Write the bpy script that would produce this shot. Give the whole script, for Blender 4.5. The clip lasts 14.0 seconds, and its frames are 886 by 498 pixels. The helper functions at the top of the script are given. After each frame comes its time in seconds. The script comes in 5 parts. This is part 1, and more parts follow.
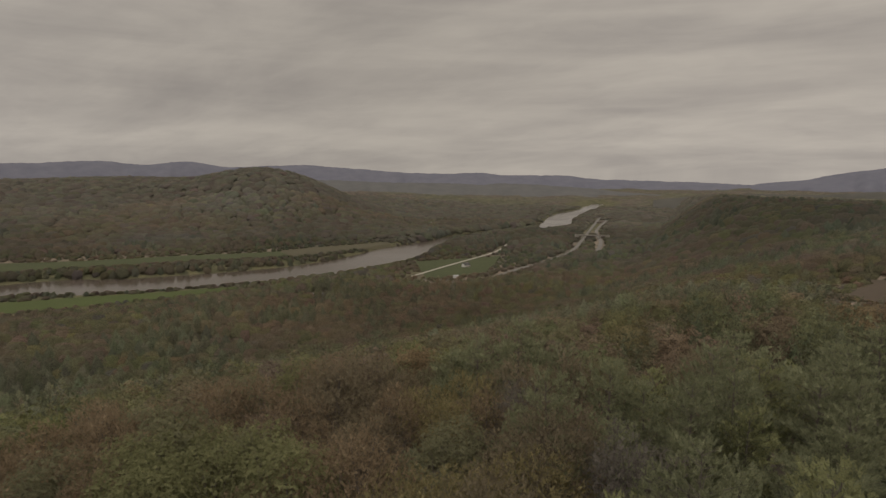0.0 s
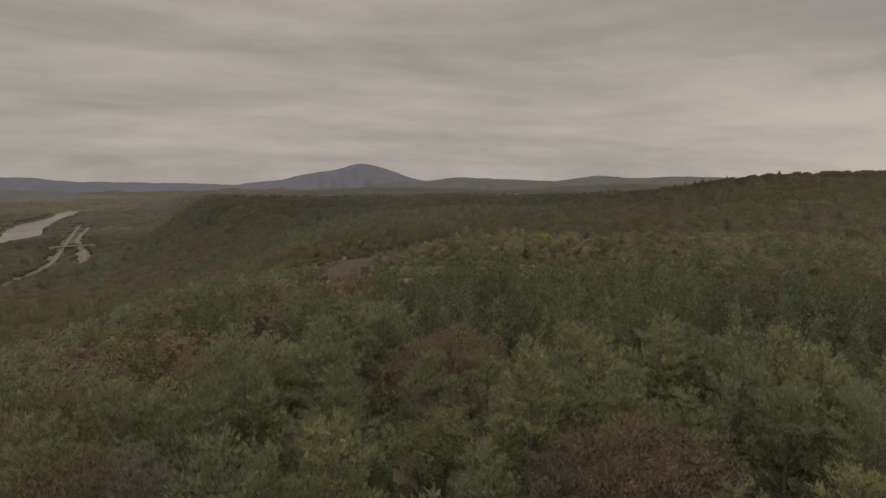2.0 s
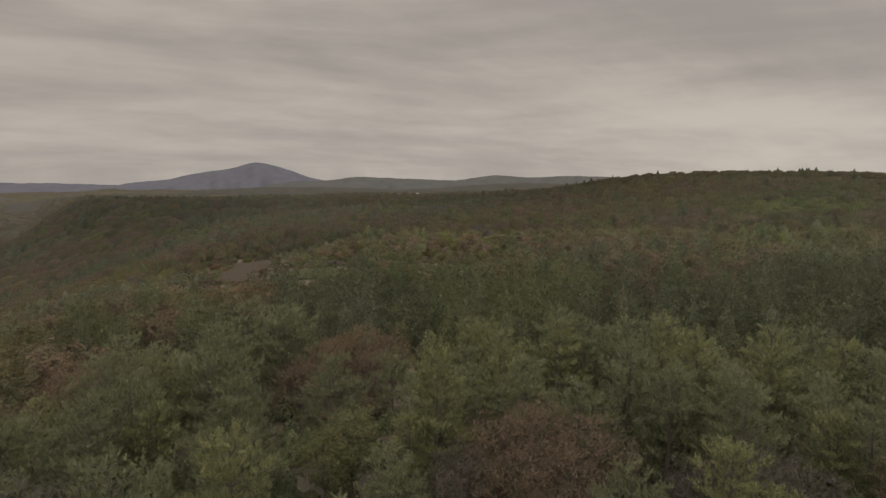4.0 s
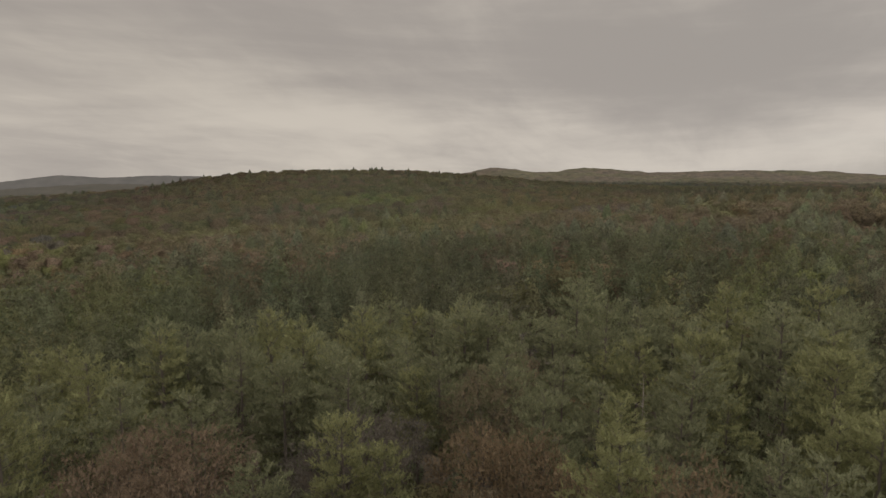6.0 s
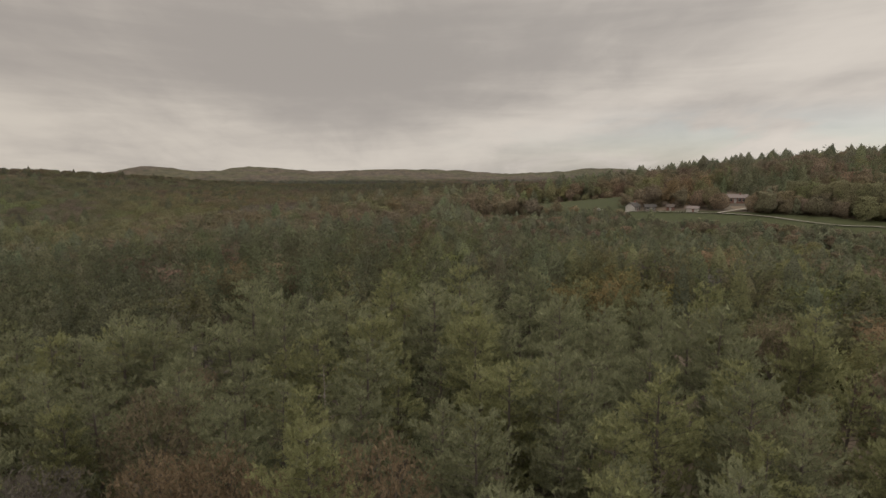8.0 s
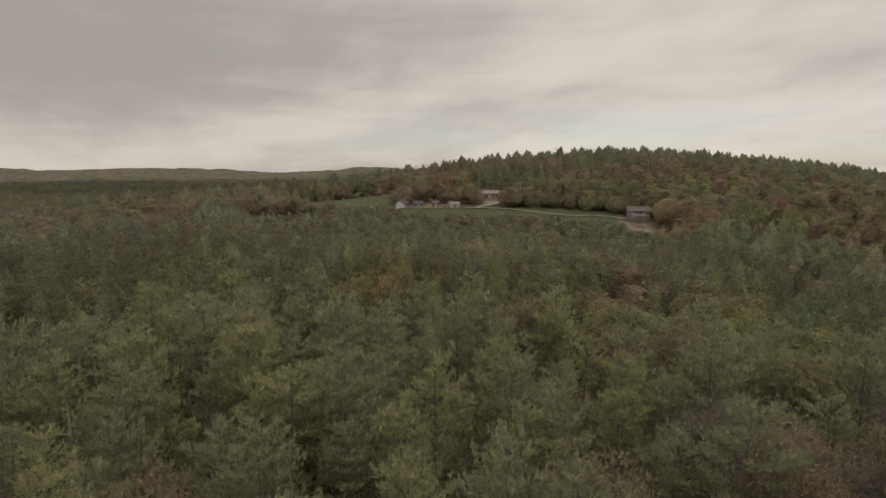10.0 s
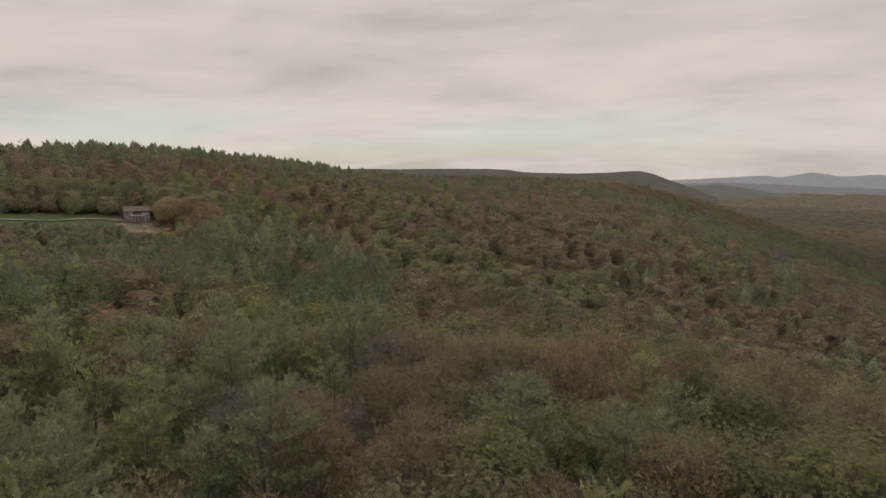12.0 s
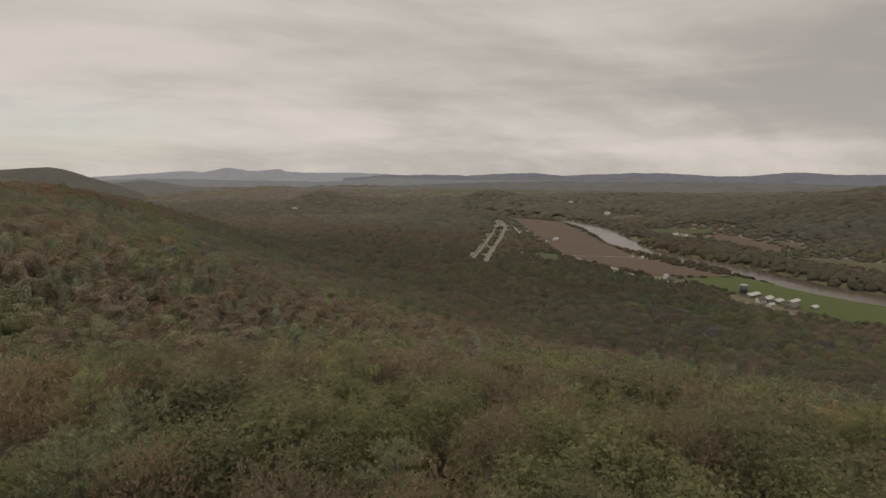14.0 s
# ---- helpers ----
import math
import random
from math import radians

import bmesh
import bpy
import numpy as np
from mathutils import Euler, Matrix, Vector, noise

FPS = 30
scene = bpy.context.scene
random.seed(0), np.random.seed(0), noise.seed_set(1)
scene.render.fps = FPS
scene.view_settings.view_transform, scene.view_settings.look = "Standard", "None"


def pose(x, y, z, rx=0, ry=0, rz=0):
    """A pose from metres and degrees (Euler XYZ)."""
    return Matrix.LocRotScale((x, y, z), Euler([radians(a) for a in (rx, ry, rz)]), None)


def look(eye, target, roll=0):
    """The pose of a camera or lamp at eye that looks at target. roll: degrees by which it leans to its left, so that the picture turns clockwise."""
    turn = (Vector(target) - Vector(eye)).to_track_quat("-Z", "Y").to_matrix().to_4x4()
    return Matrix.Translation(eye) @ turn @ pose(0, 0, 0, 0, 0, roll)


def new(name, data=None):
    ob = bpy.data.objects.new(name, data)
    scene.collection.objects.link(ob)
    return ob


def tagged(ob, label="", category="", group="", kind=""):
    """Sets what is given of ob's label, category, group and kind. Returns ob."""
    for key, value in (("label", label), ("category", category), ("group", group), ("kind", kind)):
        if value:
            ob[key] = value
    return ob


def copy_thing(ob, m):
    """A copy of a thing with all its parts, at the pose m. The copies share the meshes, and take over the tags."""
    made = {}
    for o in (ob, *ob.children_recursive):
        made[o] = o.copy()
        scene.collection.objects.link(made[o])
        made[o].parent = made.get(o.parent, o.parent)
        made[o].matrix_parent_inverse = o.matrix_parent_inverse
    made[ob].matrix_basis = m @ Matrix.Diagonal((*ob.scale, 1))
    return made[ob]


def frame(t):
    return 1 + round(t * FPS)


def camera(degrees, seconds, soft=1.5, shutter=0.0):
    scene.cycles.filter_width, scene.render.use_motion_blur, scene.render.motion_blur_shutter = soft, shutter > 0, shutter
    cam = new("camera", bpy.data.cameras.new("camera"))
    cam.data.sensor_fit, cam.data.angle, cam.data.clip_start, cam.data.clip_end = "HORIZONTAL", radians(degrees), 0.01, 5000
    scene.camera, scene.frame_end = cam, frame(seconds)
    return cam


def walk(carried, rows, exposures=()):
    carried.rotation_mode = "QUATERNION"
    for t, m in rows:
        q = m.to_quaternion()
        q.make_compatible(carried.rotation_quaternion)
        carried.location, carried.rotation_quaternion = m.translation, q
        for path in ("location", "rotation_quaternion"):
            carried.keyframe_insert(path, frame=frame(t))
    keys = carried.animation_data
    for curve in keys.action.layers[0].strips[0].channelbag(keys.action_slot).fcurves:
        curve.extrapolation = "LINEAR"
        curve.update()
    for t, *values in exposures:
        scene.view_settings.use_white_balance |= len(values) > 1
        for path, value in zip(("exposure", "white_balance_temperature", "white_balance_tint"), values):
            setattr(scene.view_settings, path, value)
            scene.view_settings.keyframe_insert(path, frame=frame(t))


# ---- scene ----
cam = camera(75.10, 14.0, soft=1.5)
EYE = (0.0, 0.0, 160.0)
TURNS = [
    (0.0, -0.00, -7.83, -0.04),
    (0.5, -4.44, -7.84, -0.05),
    (1.0, -16.37, -7.82, -0.05),
    (1.5, -31.97, -7.78, -0.05),
    (2.0, -47.56, -7.72, -0.03),
    (2.2, -50.96, -7.72, -0.03),
    (2.5, -53.81, -7.73, -0.05),
    (2.8, -55.03, -7.74, -0.06),
    (3.1, -55.31, -7.74, -0.07),
    (3.4, -55.32, -7.75, -0.09),
    (3.7, -55.77, -7.75, -0.10),
    (4.0, -57.33, -7.76, -0.12),
    (4.3, -60.70, -7.76, -0.13),
    (4.5, -64.14, -7.77, -0.13),
    (5.0, -74.35, -7.77, -0.09),
    (5.5, -85.07, -7.77, -0.05),
    (6.0, -96.00, -7.78, -0.07),
    (6.5, -107.01, -7.79, -0.11),
    (7.0, -117.63, -7.79, -0.15),
    (7.2, -121.90, -7.79, -0.15),
    (7.5, -125.73, -7.81, -0.14),
    (7.8, -127.56, -7.83, -0.13),
    (8.1, -128.18, -7.84, -0.12),
    (8.4, -128.40, -7.86, -0.11),
    (8.7, -129.03, -7.88, -0.10),
    (9.0, -130.86, -7.89, -0.09),
    (9.3, -134.69, -7.91, -0.08),
    (9.5, -138.48, -7.91, -0.07),
    (10.0, -150.31, -7.92, -0.09),
    (10.5, -162.39, -7.96, -0.16),
    (11.0, -174.66, -7.95, -0.26),
    (11.5, -187.02, -7.99, -0.25),
    (12.0, -197.04, -8.06, -0.22),
    (12.5, -208.52, -8.13, -0.16),
    (13.0, -222.93, -8.20, -0.16),
    (13.5, -236.54, -8.29, -0.15),
    (14.0, -249.74, -8.31, -0.12),
]
walk(cam, [(t, pose(*EYE, 90 + p, r, y)) for t, y, p, r in TURNS],
     exposures=[(0.0, -0.15), (2.0, -0.20), (5.0, -0.05), (10.0, 0.10), (11.0, 0.12), (12.5, 0.06), (13.5, 0.05), (14.0, 0.0)])

# ---- sky and light ----
SUN_AZ, SUN_EL = 215.0, 70.0
# banks and breaks in the cloud: bearing, elevation, half-width, half-height, tilt, lighter or darker
CLOUDS = [
    (2, 12, 8, 2.6, 0, 0.25), (-22, 7.5, 14, 2.6, 0, -0.25), (27, 8.5, 14, 3.5, 0, 0.22), (77, 4.6, 9, 0.8, 0, 0.45), (62, 10, 5, 0.9, 0, 0.3), (54, 5.7, 5, 0.6, 0, 0.3),
    (51, 3.0, 16, 0.6, 0, -0.28), (103, 11, 20, 4.0, -4, -0.6), (112, 6.6, 11, 2.2, -8, -0.35), (88, 5.0, 12, 1.4, -6, 0.5), (104.5, 4.7, 4, 0.8, -10, 0.4), (57, 8, 10, 2.5, 0, 0.2),
    (142, 5.4, 22, 1.3, 13, 0.65), (125, 12, 13, 4, 10, -0.4), (175, 8, 22, 5, 0, 0.3), (165, 11.3, 6, 1.0, 5, 0.25), (147, 13, 10, 2.6, 12, -0.35), (208, 8, 25, 6, 0, 0.25),
    (268, 8.0, 14, 1.2, -14, -0.4), (283, 5, 9, 3.5, -8, -0.8), (268, 1.4, 15, 0.6, 0, 0.3), (-33, 2.6, 6, 0.4, 0, 0.3), (12, 2.4, 8, 0.3, 0, 0.25),
]


def build_world():
    w = bpy.data.worlds.new("overcast_sky")
    scene.world = w
    w.use_nodes = True
    nt = w.node_tree
    nt.nodes.clear()
    N, L = nt.nodes.new, nt.links.new

    def math_node(op, a, b=None, c=None, clamp=False):
        n = N("ShaderNodeMath")
        n.operation, n.use_clamp = op, clamp
        for i, v in enumerate((a, b, c)):
            if v is None:
                continue
            if isinstance(v, (int, float)):
                n.inputs[i].default_value = v
            else:
                L(v, n.inputs[i])
        return n.outputs[0]

    def ramp(v, a, b, lo=0.0, hi=1.0):
        n = N("ShaderNodeMapRange")
        n.interpolation_type = "SMOOTHSTEP"
        L(v, n.inputs[0])
        for i, q in enumerate((a, b, lo, hi)):
            n.inputs[1 + i].default_value = q
        return n.outputs[0]

    def mix(fac, a, b):
        n = N("ShaderNodeMix")
        n.data_type = "RGBA"
        for s, v in ((n.inputs[0], fac), (n.inputs[6], a), (n.inputs[7], b)):
            if isinstance(v, (int, float)):
                s.default_value = v
            elif isinstance(v, tuple):
                s.default_value = (*v, 1)
            else:
                L(v, s)
        return n.outputs[2]

    co = N("ShaderNodeTexCoord").outputs["Generated"]
    sep = N("ShaderNodeSeparateXYZ")
    L(co, sep.inputs[0])
    x, y, z = sep.outputs
    up = math_node("MAXIMUM", z, 0.0)
    # a flat cloud deck seen from below
    den = math_node("ADD", up, 0.22)
    # the streaks run with the wind, towards the south-east
    wx, wy = math.sin(radians(121)), math.cos(radians(121))
    along_wind = math_node("ADD", math_node("MULTIPLY", x, wx), math_node("MULTIPLY", y, wy))
    across_wind = math_node("ADD", math_node("MULTIPLY", x, -wy), math_node("MULTIPLY", y, wx))
    px, py = math_node("DIVIDE", along_wind, den), math_node("DIVIDE", across_wind, den)
    deck = N("ShaderNodeCombineXYZ")
    L(px, deck.inputs[0]), L(py, deck.inputs[1])

    def noise_tex(scale, detail, rough, dist, turn, stretch, seed):
        m = N("ShaderNodeMapping")
        L(deck.outputs[0], m.inputs[0])
        m.inputs[1].default_value = (seed, seed * 0.7, 0)
        m.inputs[2].default_value = (0, 0, radians(turn))
        m.inputs[3].default_value = (1, stretch, 1)
        n = N("ShaderNodeTexNoise")
        n.inputs["Scale"].default_value, n.inputs["Detail"].default_value = scale, detail
        n.inputs["Roughness"].default_value, n.inputs["Distortion"].default_value = rough, dist
        L(m.outputs[0], n.inputs["Vector"])
        return n.outputs[0]

    big = noise_tex(0.32, 3.0, 0.5, 0.6, 25, 2.0, 3.1)
    mid = noise_tex(0.80, 5.0, 0.55, 0.9, 35, 1.9, 8.4)
    fine = noise_tex(2.6, 4.0, 0.6, 0.5, 20, 1.6, 1.7)
    # far layers seen edge on lie in level bands
    level = N("ShaderNodeVectorMath")
    level.operation = "MULTIPLY"
    L(co, level.inputs[0])
    level.inputs[1].default_value = (1.0, 1.0, 8.5)
    bands = N("ShaderNodeTexNoise")
    for key, val in (("Scale", 1.9), ("Detail", 5.0), ("Roughness", 0.55), ("Distortion", 0.4)):
        bands.inputs[key].default_value = val
    L(level.outputs[0], bands.inputs["Vector"])
    thick = math_node("ADD", math_node("MULTIPLY", big, 0.34), math_node("MULTIPLY", mid, 0.22))
    thick = math_node("ADD", thick, math_node("MULTIPLY", fine, 0.12))
    thick = math_node("ADD", thick, math_node("MULTIPLY", bands.outputs[0], 0.34))
    lightness = math_node("MULTIPLY_ADD", thick, 6.0, -2.58)
    # single banks and breaks in the deck, with ragged edges
    warp = N("ShaderNodeTexNoise")
    for key, val in (("Scale", 5.0), ("Detail", 4.0), ("Roughness", 0.6)):
        warp.inputs[key].default_value = val
    L(level.outputs[0], warp.inputs["Vector"])
    shift = N("ShaderNodeVectorMath")
    shift.operation = "MULTIPLY_ADD"
    L(warp.outputs["Color"], shift.inputs[0])
    shift.inputs[1].default_value, shift.inputs[2].default_value = (0.10, 0.10, 0.035), (-0.05, -0.05, -0.0175)
    ragged = N("ShaderNodeVectorMath")
    L(co, ragged.inputs[0]), L(shift.outputs[0], ragged.inputs[1])
    for az, el, wide, tall, tilt, amount in CLOUDS:
        a, e, q = radians(az), radians(el), radians(tilt)
        mid_way = Vector((math.sin(a) * math.cos(e), math.cos(a) * math.cos(e), math.sin(e)))
        right = Vector((math.cos(a), -math.sin(a), 0))
        rise = right.cross(mid_way)
        total = None
        for axis, width in ((right * math.cos(q) + rise * math.sin(q), wide), (rise * math.cos(q) - right * math.sin(q), tall)):
            d = N("ShaderNodeVectorMath")
            d.operation = "DOT_PRODUCT"
            L(ragged.outputs[0], d.inputs[0])
            d.inputs[1].default_value = axis / math.sin(radians(width))
            off = math_node("SUBTRACT", d.outputs["Value"], mid_way.dot(axis) / math.sin(radians(width)))
            total = math_node("MULTIPLY", off, off) if total is None else math_node("MULTIPLY_ADD", off, off, total)
        front = N("ShaderNodeVectorMath")
        front.operation = "DOT_PRODUCT"
        L(co, front.inputs[0])
        front.inputs[1].default_value = mid_way
        bump = math_node("MULTIPLY", math_node("EXPONENT", math_node("MULTIPLY", total, -0.7)), math_node("GREATER_THAN", front.outputs["Value"], 0.0))
        lightness = math_node("MULTIPLY_ADD", bump, amount, lightness)
    lightness = ramp(lightness, -0.45, 1.4)
    # brighter towards the hidden sun, and towards the zenith
    sx, sy = math.sin(radians(SUN_AZ)), math.cos(radians(SUN_AZ))
    side = math_node("ADD", math_node("MULTIPLY", x, sx), math_node("MULTIPLY", y, sy))
    glow = ramp(side, -0.9, 0.8, 0.0, 1.0)
    dark_deck = mix(glow, (0.285, 0.257, 0.234), (0.40, 0.368, 0.340))
    light_deck = mix(glow, (0.445, 0.403, 0.350), (0.64, 0.585, 0.524))
    cloud = mix(lightness, dark_deck, light_deck)
    zenith = ramp(up, 0.28, 1.0, 1.0, 3.8)
    sky = N("ShaderNodeTexSky")
    sky.sky_type, sky.sun_disc = "NISHITA", False
    sky.sun_elevation, sky.sun_rotation = radians(SUN_EL), radians(SUN_AZ)
    scale_sky = N("ShaderNodeVectorMath")
    scale_sky.operation = "SCALE"
    L(sky.outputs[0], scale_sky.inputs[0])
    scale_sky.inputs["Scale"].default_value = 0.105
    # thin cover low over the southern hills lets some clear sky through
    south = math_node("ADD", math_node("MULTIPLY", x, math.sin(radians(180))), math_node("MULTIPLY", y, math.cos(radians(180))))
    clear = math_node("MULTIPLY", ramp(south, 0.55, 0.95), ramp(up, 0.11, 0.045))
    clear = math_node("MULTIPLY", clear, ramp(mid, 0.62, 0.42))
    clear = math_node("MULTIPLY", clear, 0.42)
    col = mix(clear, cloud, scale_sky.outputs[0])
    # the cover is thinner towards the north-east and low down
    nex, ney = math.sin(radians(60)), math.cos(radians(60))
    ne = math_node("ADD", math_node("MULTIPLY", x, nex), math_node("MULTIPLY", y, ney))
    zenith = math_node("MULTIPLY", zenith, ramp(ne, 0.3, 1.0, 1.0, 1.22))
    zenith = math_node("MULTIPLY", zenith, ramp(up, 0.16, 0.03, 1.0, 1.08))
    bg = N("ShaderNodeBackground")
    L(col, bg.inputs[0])
    L(zenith, bg.inputs[1])
    out = N("ShaderNodeOutputWorld")
    L(bg.outputs[0], out.inputs[0])


build_world()
sun = new("sun", bpy.data.lights.new("sun", "SUN"))
sun.data.energy, sun.data.angle, sun.data.color = 0.5, radians(60), (1.0, 0.95, 0.88)
sun.matrix_world = look((0, 0, 0), (-math.sin(radians(SUN_AZ)) * math.cos(radians(SUN_EL)),
                                    -math.cos(radians(SUN_AZ)) * math.cos(radians(SUN_EL)), -math.sin(radians(SUN_EL))))

# ---- materials ----


def material(name, build):
    m = bpy.data.materials.new(name)
    m.use_nodes = True
    nt = m.node_tree
    p = nt.nodes["Principled BSDF"]
    build(nt, p)
    return m


def node(nt, kind, **inputs):
    n = nt.nodes.new(kind)
    for k, v in inputs.items():
        s = n.inputs[k.replace("_", " ")]
        if isinstance(v, bpy.types.NodeSocket):
            nt.links.new(v, s)
        else:
            s.default_value = v
    return n


def place(nt, scale=1.0, local=False):
    c = nt.nodes.new("ShaderNodeTexCoord").outputs["Object"] if local else nt.nodes.new("ShaderNodeNewGeometry").outputs["Position"]
    m = node(nt, "ShaderNodeMapping", Vector=c)
    m.inputs["Scale"].default_value = (scale, scale, scale)
    return m.outputs[0]


def blend(nt, fac, a, b, mode="MIX"):
    n = nt.nodes.new("ShaderNodeMix")
    n.data_type, n.blend_type = "RGBA", mode
    for s, v in ((n.inputs[0], fac), (n.inputs[6], a), (n.inputs[7], b)):
        if isinstance(v, bpy.types.NodeSocket):
            nt.links.new(v, s)
        elif isinstance(v, tuple):
            s.default_value = (*v[:3], 1)
        else:
            s.default_value = v
    return n.outputs[2]


def remap(nt, v, a, b, lo=0.0, hi=1.0):
    return node(nt, "ShaderNodeMapRange", Value=v, From_Min=a, From_Max=b, To_Min=lo, To_Max=hi).outputs[0]


def fbm(nt, vec, scale, detail=3.0, rough=0.55):
    return node(nt, "ShaderNodeTexNoise", Vector=vec, Scale=scale, Detail=detail, Roughness=rough).outputs[0]


def tint_col(c, k):
    return tuple(v * k for v in c)


def two_tone(name, a, b, scale, fine, rough=0.9, bump=0.3, dist=0.05):
    """Surface of two tones at two scales, with fine relief."""
    def build(nt, p):
        v = place(nt)
        col = blend(nt, remap(nt, fbm(nt, v, scale), 0.35, 0.65), a, b)
        g = fbm(nt, v, fine, 4.0, 0.65)
        col = blend(nt, 0.55, col, blend(nt, remap(nt, g, 0.3, 0.7), tint_col(a, 0.6), tint_col(b, 1.35)))
        nt.links.new(col, p.inputs["Base Color"])
        p.inputs["Roughness"].default_value = rough
        p.inputs["Specular IOR Level"].default_value = 0.2
        bp = node(nt, "ShaderNodeBump", Height=g, Strength=bump, Distance=dist)
        nt.links.new(bp.outputs[0], p.inputs["Normal"])
    return material(name, build)


SPECIES = {
    "pine": (0.145, 0.154, 0.098),
    "pale": (0.164, 0.171, 0.092),
    "brown": (0.183, 0.153, 0.104),
    "red": (0.197, 0.151, 0.111),
    "olive": (0.168, 0.163, 0.090),
    "lime": (0.184, 0.186, 0.086),
    "orange": (0.214, 0.163, 0.098),
    "grey": (0.156, 0.140, 0.123),
    "gold": (0.214, 0.184, 0.086),
}
ORDER = list(SPECIES)


def see_through(nt, p, col, share=0.5, gaps=None):
    """Thin leaves let part of the light through, and sprays of leaves and needles have gaps."""
    t = node(nt, "ShaderNodeBsdfTranslucent", Color=col)
    m = nt.nodes.new("ShaderNodeMixShader")
    m.inputs[0].default_value = share
    nt.links.new(p.outputs[0], m.inputs[1])
    nt.links.new(t.outputs[0], m.inputs[2])
    if gaps is None:
        nt.links.new(m.outputs[0], nt.nodes["Material Output"].inputs[0])
        return
    holes = nt.nodes.new("ShaderNodeMixShader")
    nt.links.new(gaps, holes.inputs[0])
    nt.links.new(m.outputs[0], holes.inputs[1])
    nt.links.new(nt.nodes.new("ShaderNodeBsdfTransparent").outputs[0], holes.inputs[2])
    nt.links.new(holes.outputs[0], nt.nodes["Material Output"].inputs[0])


def leaf_material(name, base, spread):
    """Foliage of one species; each tree and each spray a little different."""
    def build(nt, p):
        rnd = nt.nodes.new("ShaderNodeObjectInfo").outputs["Random"]
        isl = nt.nodes.new("ShaderNodeNewGeometry").outputs["Random Per Island"]
        col = blend(nt, rnd, tint_col(base, 1 - spread), tint_col(base, 1 + spread))
        col = blend(nt, remap(nt, isl, 0, 1, 0.2, 0.9), tint_col(base, 0.9), col)
        # about a fifth of the sprays painted brighter to imitate lit tips
        col = blend(nt, remap(nt, isl, 0.78, 1, 0, 0.9), col, tint_col(base, 1.5))
        g = fbm(nt, place(nt), 0.35)
        col = blend(nt, remap(nt, g, 0.3, 0.7, 0, 0.35), col, tint_col(base, 0.75))
        nt.links.new(col, p.inputs["Base Color"])
        p.inputs["Roughness"].default_value = 0.75
        p.inputs["Specular IOR Level"].default_value = 0.1
        see_through(nt, p, col, 0.58, remap(nt, fbm(nt, place(nt), 5.5, 2.0, 0.6), 0.54, 0.62))
    return material(name, build)


LEAF = {k: leaf_material(k + "_foliage", (v[0] * 1.38, v[1] * 1.36, v[2] * 1.26) if k in ("pine", "pale") else (v[0] * 1.03, v[1] * 1.03, v[2] * (1.0 if k in ("grey", "red", "brown") else 1.10)), 0.2) for k, v in SPECIES.items()}


def wood_build(nt, p, gaps=True):
    tint = nt.nodes.new("ShaderNodeAttribute")
    tint.attribute_name = "tint"
    isl = nt.nodes.new("ShaderNodeNewGeometry").outputs["Random Per Island"]
    v = place(nt)
    g = fbm(nt, v, 0.45, 4.0, 0.7)
    col = blend(nt, 1.0, tint.outputs["Color"], blend(nt, remap(nt, isl, 0, 1), (0.90, 0.90, 0.90), (1.1, 1.1, 1.08)), "MULTIPLY")
    col = blend(nt, 1.0, col, blend(nt, remap(nt, g, 0.3, 0.7), (0.76, 0.76, 0.78), (1.22, 1.22, 1.18)), "MULTIPLY")
    nt.links.new(col, p.inputs["Base Color"])
    p.inputs["Roughness"].default_value = 0.85
    p.inputs["Specular IOR Level"].default_value = 0.08
    see_through(nt, p, col, 0.45, remap(nt, fbm(nt, v, 1.7, 3.0, 0.7), 0.48, 0.62) if gaps else None)
    bp = node(nt, "ShaderNodeBump", Height=g, Strength=0.7, Distance=1.2)
    nt.links.new(bp.outputs[0], p.inputs["Normal"])


WOODS = material("mixed_woods_foliage", wood_build)
FAR_FOLIAGE = material("far_woods_foliage", lambda nt, p: wood_build(nt, p, False))
BARK = two_tone("grey_brown_bark", (0.095, 0.08, 0.066), (0.14, 0.122, 0.105), 0.9, 9.0, 0.95, 0.6, 0.03)
LITTER = (0.145, 0.122, 0.098)


def ground_build(nt, p):
    tint = nt.nodes.new("ShaderNodeAttribute")
    tint.attribute_name = "tint"
    v = place(nt)
    flat = node(nt, "ShaderNodeVectorMath", Vector=v)
    flat.operation = "MULTIPLY"
    flat.inputs[1].default_value = (1, 1, 0.2)
    cell = node(nt, "ShaderNodeTexVoronoi", Vector=flat.outputs[0], Scale=0.085)
    crown = node(nt, "ShaderNodeSeparateColor", Color=cell.outputs["Color"])
    g = fbm(nt, v, 0.2, 4.0, 0.7)
    col = blend(nt, 1.0, tint.outputs["Color"], blend(nt, crown.outputs[0], (0.66, 0.70, 0.72), (1.26, 1.2, 1.14)), "MULTIPLY")
    col = blend(nt, 1.0, col, blend(nt, remap(nt, g, 0.3, 0.7), (0.78, 0.78, 0.8), (1.2, 1.2, 1.15)), "MULTIPLY")
    nt.links.new(col, p.inputs["Base Color"])
    p.inputs["Roughness"].default_value = 0.95
    p.inputs["Specular IOR Level"].default_value = 0.1
    dome = node(nt, "ShaderNodeMath", Value=cell.outputs["Distance"])
    dome.operation = "MULTIPLY"
    dome.inputs[1].default_value = -1.0
    bp = node(nt, "ShaderNodeBump", Height=dome.outputs[0], Strength=0.35, Distance=6.0)
    nt.links.new(bp.outputs[0], p.inputs["Normal"])


